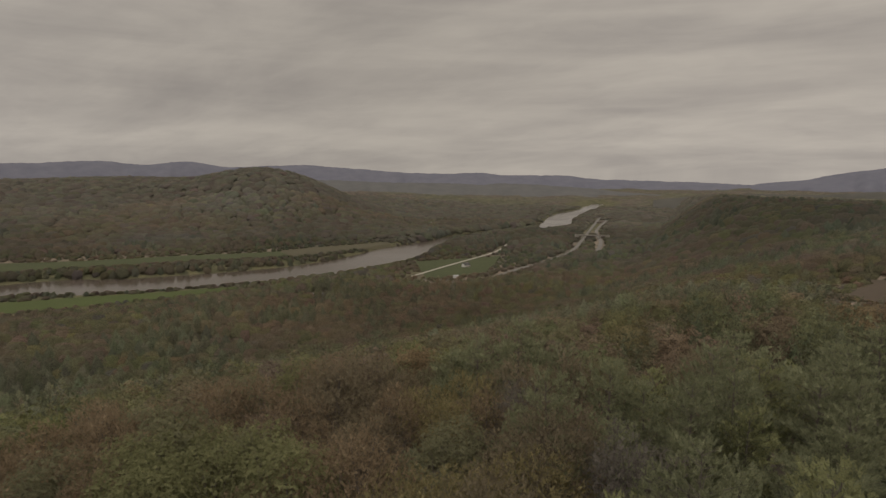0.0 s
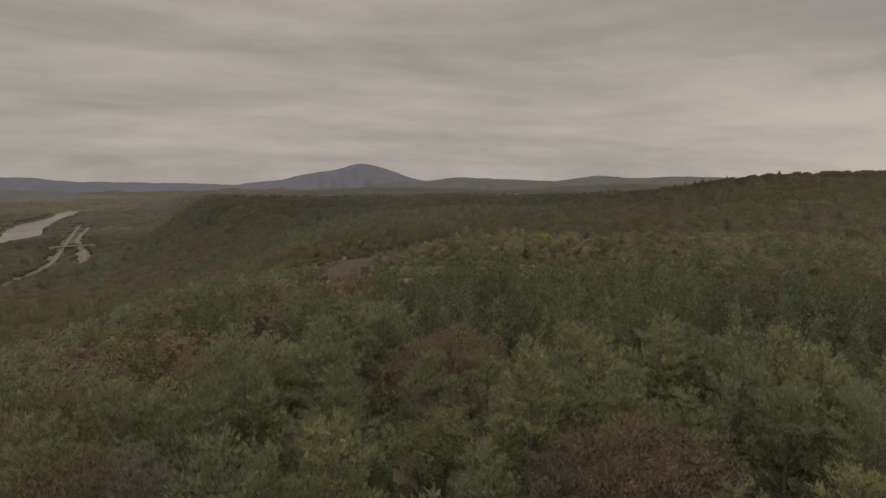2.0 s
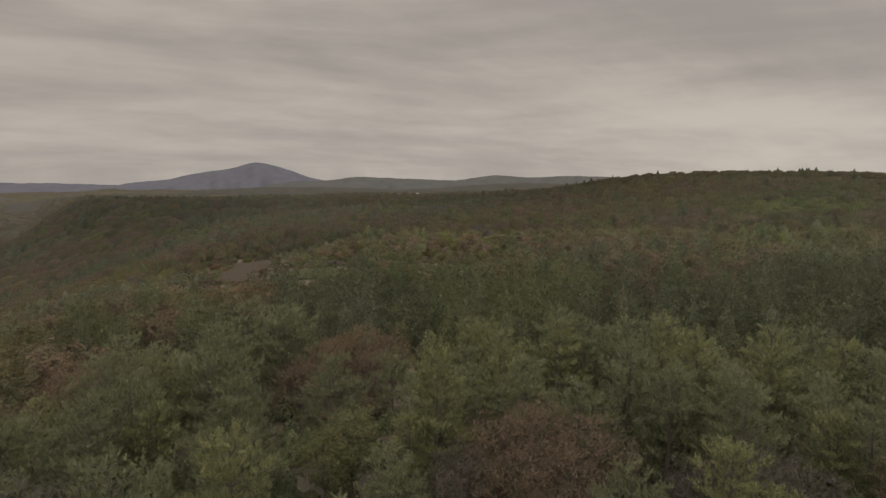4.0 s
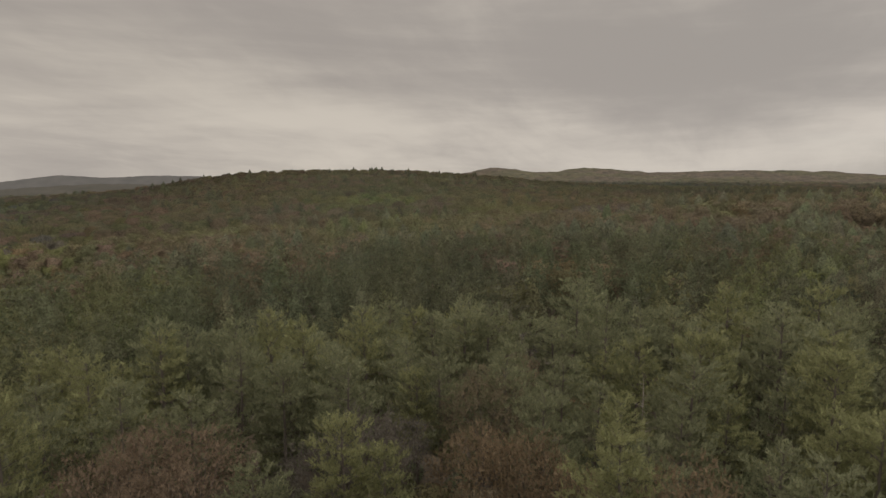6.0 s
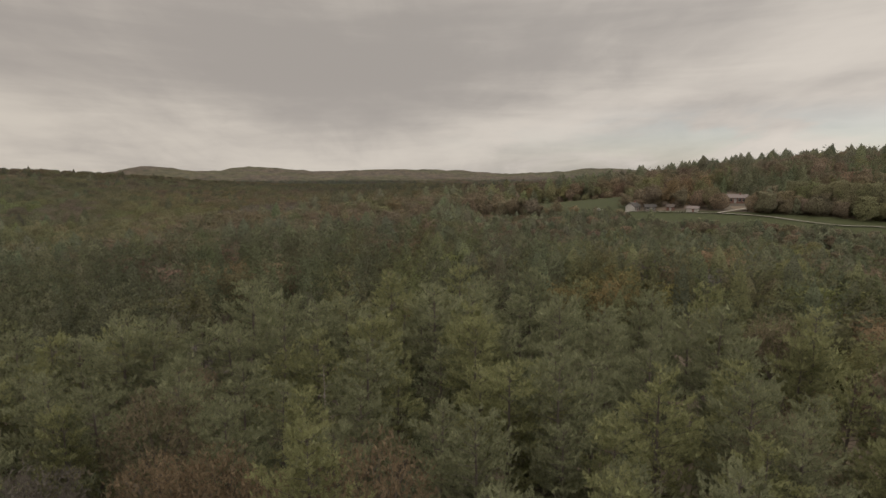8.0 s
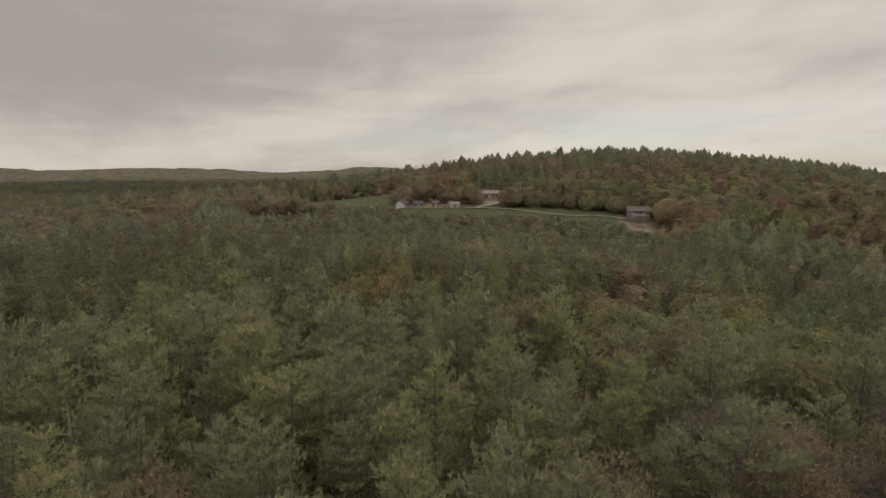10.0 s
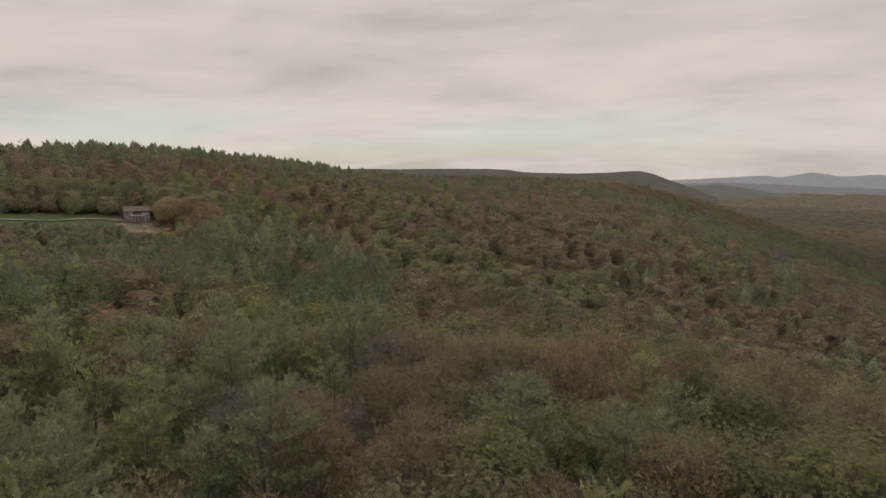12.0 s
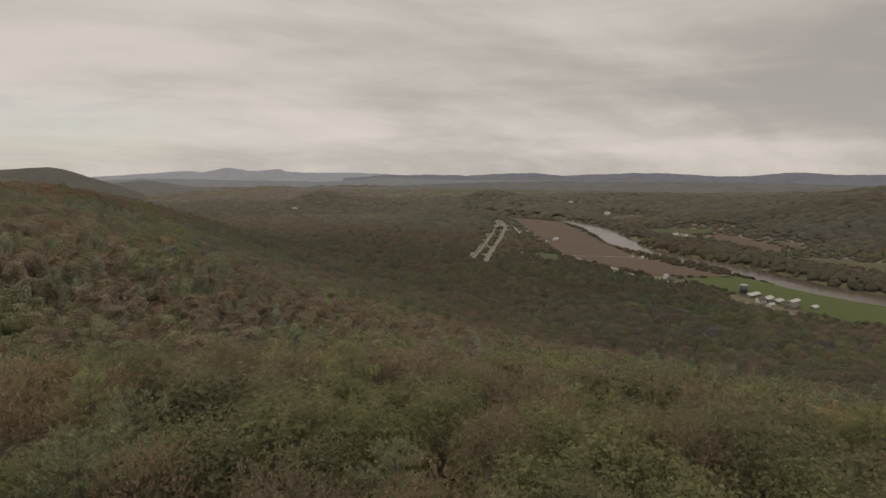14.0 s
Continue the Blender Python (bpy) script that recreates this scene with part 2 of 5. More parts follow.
GROUND = material("woodland_ground", ground_build)
GRASS = two_tone("pasture_grass", (0.042, 0.049, 0.022), (0.053, 0.061, 0.027), 0.02, 0.5, 0.95)
FRESH_GRASS = two_tone("fresh_field_grass", (0.046, 0.060, 0.018), (0.057, 0.071, 0.023), 0.015, 0.5, 0.95)
PALE_GRASS = two_tone("rough_meadow_grass", (0.062, 0.056, 0.034), (0.074, 0.066, 0.041), 0.03, 0.4, 0.95)
STRAW = two_tone("dry_meadow_straw", (0.056, 0.043, 0.030), (0.067, 0.051, 0.036), 0.03, 0.4, 0.95)
SOIL = two_tone("ploughed_soil", (0.070, 0.050, 0.036), (0.082, 0.059, 0.043), 0.012, 0.25, 0.95)
ASPHALT = two_tone("worn_asphalt", (0.115, 0.108, 0.098), (0.148, 0.138, 0.125), 0.05, 1.0, 0.9, 0.1)
GRAVEL = two_tone("pale_gravel", (0.27, 0.25, 0.215), (0.34, 0.315, 0.275), 0.1, 2.0, 0.95)
WHITE = two_tone("white_clapboard_paint", (0.50, 0.485, 0.46), (0.62, 0.60, 0.575), 0.3, 3.0, 0.6, 0.1)
GREY_ROOF = two_tone("grey_asphalt_shingle", (0.065, 0.062, 0.060), (0.095, 0.09, 0.086), 0.5, 5.0, 0.9)
PALE_ROOF = two_tone("faded_pinkish_shingle", (0.15, 0.125, 0.118), (0.20, 0.17, 0.16), 0.4, 4.0, 0.85)
BROWN_ROOF = two_tone("brown_shingle", (0.08, 0.066, 0.058), (0.11, 0.092, 0.082), 0.5, 5.0, 0.9)
RED_WALL = two_tone("faded_red_siding", (0.22, 0.12, 0.10), (0.30, 0.18, 0.15), 0.4, 4.0, 0.8)
GREY_WALL = two_tone("weathered_grey_siding", (0.17, 0.155, 0.14), (0.23, 0.21, 0.19), 0.4, 4.0, 0.85)
METAL_ROOF = two_tone("white_metal_roof", (0.24, 0.235, 0.225), (0.33, 0.325, 0.315), 0.1, 1.0, 0.45, 0.05)
BLUE_SILO = two_tone("dark_blue_silo_enamel", (0.055, 0.070, 0.085), (0.08, 0.095, 0.11), 0.3, 2.0, 0.4, 0.05)


def glass_build(nt, p):
    p.inputs["Base Color"].default_value = (0.03, 0.035, 0.04, 1)
    p.inputs["Roughness"].default_value = 0.08


GLASS = material("dark_window_glass", glass_build)


def water_build(nt, p):
    v = place(nt)
    w = fbm(nt, v, 0.25, 4.0, 0.6)
    d = fbm(nt, v, 0.006, 2.0)
    nt.links.new(blend(nt, d, (0.055, 0.045, 0.036), (0.085, 0.07, 0.055)), p.inputs["Base Color"])
    nt.links.new(remap(nt, d, 0.3, 0.7, 0.10, 0.22), p.inputs["Roughness"])
    p.inputs["IOR"].default_value = 1.33
    p.inputs["Specular IOR Level"].default_value = 0.36
    bp = node(nt, "ShaderNodeBump", Height=w, Strength=0.12, Distance=0.3)
    nt.links.new(bp.outputs[0], p.inputs["Normal"])


WATER = material("brown_river_water", water_build)


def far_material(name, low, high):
    """Wooded hills miles away: a plain backdrop, its blue haze painted into colour and glow."""
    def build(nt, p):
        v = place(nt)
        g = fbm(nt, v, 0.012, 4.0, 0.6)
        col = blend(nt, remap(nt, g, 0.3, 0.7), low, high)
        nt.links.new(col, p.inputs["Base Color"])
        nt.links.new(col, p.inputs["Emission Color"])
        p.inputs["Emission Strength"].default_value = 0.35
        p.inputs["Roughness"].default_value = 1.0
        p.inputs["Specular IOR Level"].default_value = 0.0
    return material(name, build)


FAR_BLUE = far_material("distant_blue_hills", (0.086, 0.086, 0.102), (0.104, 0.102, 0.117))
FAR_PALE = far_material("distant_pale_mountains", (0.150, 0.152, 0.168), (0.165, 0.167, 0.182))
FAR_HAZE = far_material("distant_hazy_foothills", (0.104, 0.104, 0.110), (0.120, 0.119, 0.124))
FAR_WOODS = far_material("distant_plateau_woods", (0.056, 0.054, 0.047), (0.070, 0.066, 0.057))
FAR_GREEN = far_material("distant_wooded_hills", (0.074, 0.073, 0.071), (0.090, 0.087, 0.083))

# ---- shape of the land ----


def at(az, r):
    return r * math.sin(radians(az)), r * math.cos(radians(az))


def lattice(x, y, seed):
    h = np.sin(x * 127.1 + y * 311.7 + seed * 74.7) * 43758.5453
    return h - np.floor(h)


def value_noise(x, y, scale, seed=0):
    x, y = np.asarray(x) / scale, np.asarray(y) / scale
    i, j = np.floor(x), np.floor(y)
    u, v = x - i, y - j
    u, v = u * u * (3 - 2 * u), v * v * (3 - 2 * v)
    a, b = lattice(i, j, seed), lattice(i + 1, j, seed)
    c, d = lattice(i, j + 1, seed), lattice(i + 1, j + 1, seed)
    return (a * (1 - u) + b * u) * (1 - v) + (c * (1 - u) + d * u) * v


def smooth(v):
    v = np.clip(v, 0, 1)
    return v * v * (3 - 2 * v)


def line_distance(x, y, pts):
    best = np.full(np.shape(x), 1e9)
    for (ax, ay), (bx, by) in zip(pts[:-1], pts[1:]):
        dx, dy = bx - ax, by - ay
        t = np.clip(((x - ax) * dx + (y - ay) * dy) / (dx * dx + dy * dy), 0, 1)
        best = np.minimum(best, np.hypot(x - ax - t * dx, y - ay - t * dy))
    return best


def inside(x, y, pts):
    x, y = np.asarray(x, float), np.asarray(y, float)
    odd = np.zeros(np.shape(x), bool)
    for (ax, ay), (bx, by) in zip(pts, pts[1:] + pts[:1]):
        if ay != by:
            odd ^= ((ay > y) != (by > y)) & (x < (bx - ax) * (y - ay) / (by - ay) + ax)
    return odd


def rounded(pts, steps=6):
    """A smooth line through the points (Catmull-Rom)."""
    p = [np.array(q, float) for q in pts]
    p = [2 * p[0] - p[1], *p, 2 * p[-1] - p[-2]]
    out = []
    for a, b, c, d in zip(p, p[1:], p[2:], p[3:]):
        for k in range(steps):
            t = k / steps
            out.append(tuple(0.5 * (2 * b + (c - a) * t + (2 * a - 5 * b + 4 * c - d) * t * t + (3 * b - a - 3 * c + d) * t ** 3)))
    return out + [tuple(p[-2])]


# the foot of the hill, from the far north round the west to the far south
FOOT = rounded([at(19.5, 3400), at(19.5, 2400), at(18.5, 1500), at(14.8, 950), at(3, 640), at(345, 500), at(325, 470), at(300, 470),
                at(280, 470), at(265, 500), at(251, 680), at(240, 1050), at(230, 1700), at(222, 2600), at(219, 4600)])
PLATEAU = FOOT + [at(170, 9000), at(90, 9000), at(40, 9000)]
RIVER = rounded([at(252, 2050), at(257.5, 1860), at(261, 1720), at(264.2, 1538), at(266.2, 1351), at(267.9, 1185), at(272.2, 1068), at(277, 987), at(281.4, 903), at(288, 845), at(305, 860),
                 at(322, 935), at(330, 895), at(338, 890), at(344.2, 905), at(350, 962), at(355, 1080), at(358.5, 1230), at(4, 1440), at(8.6, 1570),
                 at(10.9, 1680), at(11.5, 1940), at(12.8, 2240), at(14.1, 2440), at(15, 2800)])


def river_half(y):
    """Half the river's width: narrower in the west and in the wooded bend."""
    y = np.asarray(y, float)
    return 31 + 29 * smooth((y - 50) / 500) - 28 * smooth((y - 1120) / 150) + 8 * smooth((y - 1580) / 120) - 14 * smooth((y - 2100) / 200)


# hills on top of the plain form: bearing, distance, height, half-widths across and along the view
HILLS = [
    (139, 268, -4, 85, 45), (168.5, 525, 35, 172, 150), (212, 250, -30, 105, 75), (150, 370, 22, 190, 150), (140, 800, 6, 300, 200),
    (196, 740, 16, 190, 200), (212, 780, 8, 130, 180), (205, 1850, -44, 620, 520), (86, 900, 37, 270, 260), (76, 880, 8, 90, 150),
    (101, 2450, 48, 110, 400), (109.5, 2500, 34, 130, 400), (125, 2500, 32, 420, 400), (144, 2400, 34, 170, 400),
    (45, 650, -14, 400, 300), (42, 2500, -66, 1500, 750), (24.3, 1500, 8, 60, 140),
    (342.9, 1950, 104, 150, 240), (334.5, 2150, 46, 200, 300), (323, 2300, 62, 420, 380), (349.0, 1950, 42, 120, 240), (353, 2600, 20, 350, 400),
    (4, 2700, 30, 400, 350), (245, 2700, 8, 500, 400), (290, 1850, 60, 260, 320), (305, 1900, 40, 300, 400),
    (254.5, 2250, 44, 85, 160), (238, 2250, 48, 80, 150), (268, 2350, 22, 240, 200),
]
CANOPY_FROM = 1650.0


def height(x, y):
    x, y = np.asarray(x, float), np.asarray(y, float)
    d = line_distance(x, y, FOOT)
    s = np.where(inside(x, y, PLATEAU), d, -d)
    r = np.hypot(x, y)
    far_drop = 1 - 0.85 * smooth((r - 2450) / 650)
    z = 8 + 104 * smooth(s / (440 - 230 * smooth((y - 600) / 500))) * far_drop
    z = z + (18 + 28 * smooth(y / 700)) * smooth((-s - 620) / 1300) * far_drop
    for az, hr, amp, wt, wr in HILLS:
        hx, hy = at(az, hr)
        ux, uy = at(az, 1)
        along, across = (x - hx) * ux + (y - hy) * uy, (x - hx) * uy - (y - hy) * ux
        z = z + amp * np.exp(-0.5 * ((across / wt) ** 2 + (along / wr) ** 2))
    swell = smooth(np.abs(s) / 500) * smooth((r - 60) / 300)
    z = z + swell * (10 * (value_noise(x, y, 330, 1) - 0.5) + 5 * (value_noise(x, y, 120, 2) - 0.5))
    z = np.maximum(z, 6)
    river = line_distance(x, y, RIVER)
    z = np.where(river < 260, np.minimum(z, 7 + (z - 7) * smooth((river - 110) / 150)), z)
    z = z * smooth((river - river_half(y) + 8) / 30) - 3 * (1 - smooth((river - river_half(y) + 8) / 30))
    return z


def mesh_object(name, verts, faces, mat, parent=None, label="", smooth_shade=False):
    me = bpy.data.meshes.new(name)
    me.from_pydata(verts if isinstance(verts, list) else verts.tolist(), [], faces if isinstance(faces, list) else faces.tolist())
    me.materials.append(mat)
    if smooth_shade:
        me.polygons.foreach_set("use_smooth", np.ones(len(me.polygons), bool))
    me.update()
    ob = new(name, me)
    ob.parent = parent
    if label:
        ob["label"] = label
    return ob


def set_tint(me, cols):
    a = me.color_attributes.new("tint", "FLOAT_COLOR", "POINT")
    rgba = np.ones((len(cols), 4), np.float32)
    rgba[:, :3] = cols
    a.data.foreach_set("color", rgba.ravel())


def part(name, bm, mat, parent, label=""):
    me = bpy.data.meshes.new(name)
    bm.to_mesh(me)
    bm.free()
    me.materials.append(mat)
    ob = new(name, me)
    ob.parent = parent
    if label:
        ob["label"] = label
    return ob


# open land and roads
FIELDS = {
    "river_pasture": (FRESH_GRASS, [at(316, 855), at(341, 795), at(338, 768), at(316, 765)]),
    "far_pasture": (GRASS, [at(316, 1195), at(344, 1125), at(345, 1060), at(316, 1110)]),
    "far_hayfield": (PALE_GRASS, [at(344, 1140), at(354.5, 1235), at(355, 1180), at(345, 1045)]),
    "roadside_field": (GRASS, [at(357.2, 962), at(5.8, 1030), at(4.6, 862), at(358.4, 800)]),
    "upper_ploughed_field": (SOIL, [at(256.5, 1690), at(261.3, 1600), at(268.5, 1010), at(262, 985)]),
    "lower_ploughed_field": (SOIL, [at(261.9, 985), at(268.5, 1010), at(277, 875), at(270.2, 840)]),
    "farm_field": (FRESH_GRASS, [at(272.5, 832), at(277, 888), at(296, 765), at(286, 678)]),
    "hill_meadow": (STRAW, [at(35.2, 335), at(37.0, 455), at(41.4, 405), at(38.8, 305)]),
    "hill_paddock": (GRASS, [at(42, 318), at(46.5, 330), at(47, 287), at(42, 292)]),
    "small_meadow": (GRASS, [at(54.5, 322), at(60, 326), at(60.5, 290), at(56, 296)]),
    "house_pasture": (GRASS, [at(134.5, 412), at(145.3, 395), at(145.8, 335), at(135.2, 350)]),
    "house_lawn": (GRASS, [at(146, 334), at(167, 320), at(167.5, 297), at(146, 302)]),
    "far_bank_field": (GRASS, [at(269.5, 1480), at(275, 1465), at(275, 1400), at(270, 1400)]),
    "far_bank_soil": (SOIL, [at(274.6, 1340), at(275.6, 1390), at(280.8, 1200), at(280.2, 1150)]),
    "far_bank_meadow": (PALE_GRASS, [at(278.8, 1300), at(281.4, 1260), at(282.2, 1180), at(280.9, 1215)]),
    "river_bank_meadow": (PALE_GRASS, [at(282, 1095), at(282.8, 1120), at(289.5, 1080), at(289.5, 1025)]),
    "upper_clearing": (PALE_GRASS, [at(266.6, 1800), at(268.8, 1770), at(268.8, 1715), at(266.8, 1735)]),
    "lane_garden": (GRASS, [at(258.8, 1020), at(261.2, 1000), at(261.6, 940), at(259.6, 950)]),
}
ROADS = {
    "highway": (ASPHALT, 7.5, [at(359, 760), at(4.4, 808), at(7.6, 896), at(9.8, 960), at(11.4, 1032), at(12.8, 1124), at(13.9, 1356), at(14.4, 1532), at(15.3, 1952)]),
    "highway_ramp": (ASPHALT, 8, [at(15.0, 1080), at(15.3, 1172), at(15.4, 1288), at(15.0, 1512), at(15.9, 1836)]),
    "valley_road": (GRAVEL, 5.0, [at(356.8, 822), at(0.6, 920), at(5.1, 1072), at(6.5, 1200)]),
    "south_highway": (ASPHALT, 5.4, [at(252.6, 930), at(253.2, 996), at(254.0, 1130), at(254.9, 1387), at(255.2, 1480), at(255.0, 1600)]),
    "south_highway_lane": (ASPHALT, 5.4, [at(253.9, 870), at(254.2, 920), at(254.6, 1018), at(255.5, 1223), at(255.9, 1428), at(255.6, 1560)]),
    "field_lane": (GRAVEL, 3.0, [at(261.6, 1005), at(262.2, 984), at(266, 884), at(267.5, 846), at(269.9, 808), at(272.5, 790)]),
    "field_track": (GRAVEL, 1.6, [at(261.9, 986), at(265, 993), at(268.6, 1008)]),
    "river_lane": (GRAVEL, 3.2, [at(256.8, 1440), at(257.4, 1300), at(257.6, 1256)]),
    "driveway": (GRAVEL, 2.3, [at(153.5, 319), at(157.1, 314), at(160.1, 308), at(162.9, 306), at(165.2, 310), at(168, 310)]),
    "upper_driveway": (GRAVEL, 2.2, [at(153.5, 319), at(154.6, 324), at(156, 331), at(156.3, 342)]),
    "barn_drive": (GRAVEL, 2.0, [at(143.8, 336), at(147, 330), at(150, 324), at(153.5, 319)]),
}


def grid_patch(corners, n, m):
    a, b, c, d = (np.array(q) for q in corners)
    u, v = np.meshgrid(np.linspace(0, 1, n), np.linspace(0, 1, m), indexing="ij")
    u, v = u[..., None], v[..., None]
    p = (a * (1 - u) + b * u) * (1 - v) + (d * (1 - u) + c * u) * v
    return p.reshape(-1, 2)


def grid_faces(n, m):
    i, j = np.meshgrid(np.arange(n - 1), np.arange(m - 1), indexing="ij")
    k = (i * m + j).ravel()
    return np.stack([k, k + m, k + m + 1, k + 1], 1)


def build_ground():
    rings = [0.0, 0.05, 4.0]
    while rings[-1] < 4900:
        rings.append(rings[-1] + max(4.0, min(26.0, rings[-1] * 0.022)) if rings[-1] < 1700 else rings[-1] + 42)
    rings = np.array(rings[1:])
    n = 440
    a = np.linspace(0, 2 * np.pi, n, endpoint=False)
    R, A = np.meshgrid(rings, a, indexing="ij")
    x, y = (R * np.sin(A)).ravel(), (R * np.cos(A)).ravel()
    z = height(x, y)
    r = R.ravel()
    river = line_distance(x, y, RIVER)
    woods = smooth((r - CANOPY_FROM) / 120) * smooth((river - 90) / 40)
    lump = 13 + 9 * (lattice(np.round(x), np.round(y), 5) - 0.5) + 6 * (value_noise(x, y, 60, 6) - 0.5)
    az = np.degrees(A.ravel())
    planted = np.maximum(smooth((az - 184) / 2), smooth((33 - az) / 2)) * smooth((2500 - r) / 60)
    z = z + woods * lump * (1 - planted)
    i, j = np.meshgrid(np.arange(len(rings) - 1), np.arange(n), indexing="ij")
    k0, k1 = (i * n + j).ravel(), (i * n + (j + 1) % n).ravel()
    faces = np.stack([k0, k0 + n, k1 + n, k1], 1)
    verts = np.stack([x, y, z], 1)
    ob = mesh_object("ground", verts, faces, GROUND, smooth_shade=True)
    brown, olive, pine = (np.array(SPECIES[k]) for k in ("brown", "olive", "pine"))
    p1, p2 = value_noise(x, y, 170, 8), value_noise(x, y, 60, 9)
    mixw = smooth((0.6 * p1 + 0.4 * p2 - 0.42) / 0.2)[:, None]
    canopy = (brown * 0.6 + np.array(SPECIES["grey"]) * 0.4) * (1 - mixw) + (0.45 * pine + 0.25 * olive + 0.3 * brown) * mixw
    # far canopy darkened, with some blue of haze put into the colour
    canopy = canopy * np.array((0.52, 0.52, 0.57)) * (0.85 + 0.3 * value_noise(x, y, 25, 4))[:, None]
    damp = (1 - smooth((river - 120) / 120))[:, None]
    floor_col = np.array(LITTER) * (1 - damp) + np.array((0.085, 0.082, 0.048)) * damp
    cols = floor_col * (1 - woods[:, None]) + canopy * woods[:, None]
    set_tint(ob.data, cols)
    ob.data.polygons.foreach_set("use_smooth", np.repeat(r[k0] < CANOPY_FROM, 1))
    tagged(ob, "rolling woodland ground of brown leaf litter under forest", "ground", kind="structure")


build_ground()


def ribbon(name, line, half, mat, lift, label, category):
    p = np.array(rounded(line, 8))
    d = np.gradient(p, axis=0)
    d /= np.linalg.norm(d, axis=1)[:, None]
    nrm = np.stack([-d[:, 1], d[:, 0]], 1)
    offs = np.linspace(-1, 1, 5)
    half = np.broadcast_to(half(p[:, 1]) if callable(half) else half, len(p))
    v = p[:, None, :] + nrm[:, None, :] * offs[None, :, None] * half[:, None, None]
    xy = v.reshape(-1, 2)
    if lift is None:
        z = np.full(len(xy), 0.6)
    else:
        zc = height(p[:, 0], p[:, 1])
        z = np.repeat(zc, 5) + lift
    ob = mesh_object(name, np.column_stack([xy, z]), grid_faces(len(p), 5), mat, smooth_shade=True)
    return tagged(ob, label, category, kind="structure")


river = np.array(RIVER)
for name in ("highway", "south_highway"):
    ribbon("verge", ROADS[name][2], 5, GRASS, 0.6, "rough grass verge beside the highway", "verge")
ribbon("water", [tuple(q) for q in river[::3]], lambda y: river_half(y) + 14, WATER, None, "wide brown river reflecting the grey sky", "river")
for name, (mat, corners) in FIELDS.items():
    n = 26
    p = grid_patch(corners, n, n)
    ob = mesh_object(name, np.column_stack([p, height(p[:, 0], p[:, 1]) + 0.7]), grid_faces(n, n), mat, smooth_shade=True)
    tagged(ob, {"fresh_field_grass": "flat field of bright fresh spring grass", "pasture_grass": "flat field of fresh green spring grass", "rough_meadow_grass": "rough meadow of dull straw-green grass",
                "dry_meadow_straw": "sloping meadow of dry tan-brown grass", "ploughed_soil": "flat field of bare brown ploughed soil"}[mat.name], "field", kind="structure")
for name, (mat, width, line) in ROADS.items():
    ribbon("road", line, width / 2, mat, 1.0, "pale grey asphalt road through the woods" if mat is ASPHALT else "narrow pale gravel lane", "road")


# ---- distant hills, a backdrop ----


def far_ridge(name, r, line, mat, label, seed, rough=1.0):
    """A range of hills: its skyline runs smoothly through bearings and elevations, its flank falls in spurs towards the viewer."""
    pts = np.array(rounded(line, 12))
    a = np.arange(pts[0, 0], pts[-1, 0], 0.1)
    el = np.interp(a, pts[:, 0], pts[:, 1])
    el = el + rough * (0.06 * (value_noise(a, a * 0, 1.3, seed) - 0.5) + 0.05 * (value_noise(a, a * 0, 0.35, seed + 1) - 0.5))
    rows = []
    for k, u in enumerate((0.0, 0.2, 0.4, 0.6, 0.8, 1.0, 0.6)):
        spur = (value_noise(a, a * 0 + k * 0.3, 1.1, seed + 2) - 0.5) * 260 * (1 - u) if k < 6 else 0
        rr = r + (420 * u - 420 if k < 6 else 220) + spur
        top = EYE[2] + r * np.tan(np.radians(el))
        z = -10 + (top + 10) * (u ** 0.8 if k < 6 else u)
        rows.append(np.column_stack([rr * np.sin(np.radians(a)), rr * np.cos(np.radians(a)), z]))
    v = np.concatenate(rows)
    m = len(a)
    i, j = np.meshgrid(np.arange(6), np.arange(m - 1), indexing="ij")
    k = (i * m + j).ravel()
    ob = mesh_object(name, v, np.stack([k, k + 1, k + m + 1, k + m], 1), mat, smooth_shade=True)
    return tagged(ob, label, "hills", kind="structure")


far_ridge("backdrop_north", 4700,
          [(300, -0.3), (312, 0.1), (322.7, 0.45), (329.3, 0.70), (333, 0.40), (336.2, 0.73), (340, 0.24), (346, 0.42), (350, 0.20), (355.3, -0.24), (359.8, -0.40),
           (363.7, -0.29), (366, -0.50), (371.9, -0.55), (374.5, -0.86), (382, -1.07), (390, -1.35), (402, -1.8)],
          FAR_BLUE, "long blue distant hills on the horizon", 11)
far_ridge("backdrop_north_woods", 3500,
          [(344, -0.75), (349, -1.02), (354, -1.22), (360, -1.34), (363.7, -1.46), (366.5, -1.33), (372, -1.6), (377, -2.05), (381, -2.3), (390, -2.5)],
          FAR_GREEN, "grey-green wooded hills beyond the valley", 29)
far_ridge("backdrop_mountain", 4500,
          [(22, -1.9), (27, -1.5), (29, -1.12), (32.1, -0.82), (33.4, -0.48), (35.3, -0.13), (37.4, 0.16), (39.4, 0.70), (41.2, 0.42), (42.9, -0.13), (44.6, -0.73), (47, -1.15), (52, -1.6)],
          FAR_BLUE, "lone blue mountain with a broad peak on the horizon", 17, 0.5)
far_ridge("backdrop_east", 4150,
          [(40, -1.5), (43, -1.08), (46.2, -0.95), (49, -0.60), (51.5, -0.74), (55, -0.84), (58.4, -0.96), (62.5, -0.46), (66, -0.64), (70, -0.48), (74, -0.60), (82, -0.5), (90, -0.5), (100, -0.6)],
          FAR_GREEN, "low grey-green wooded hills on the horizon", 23)
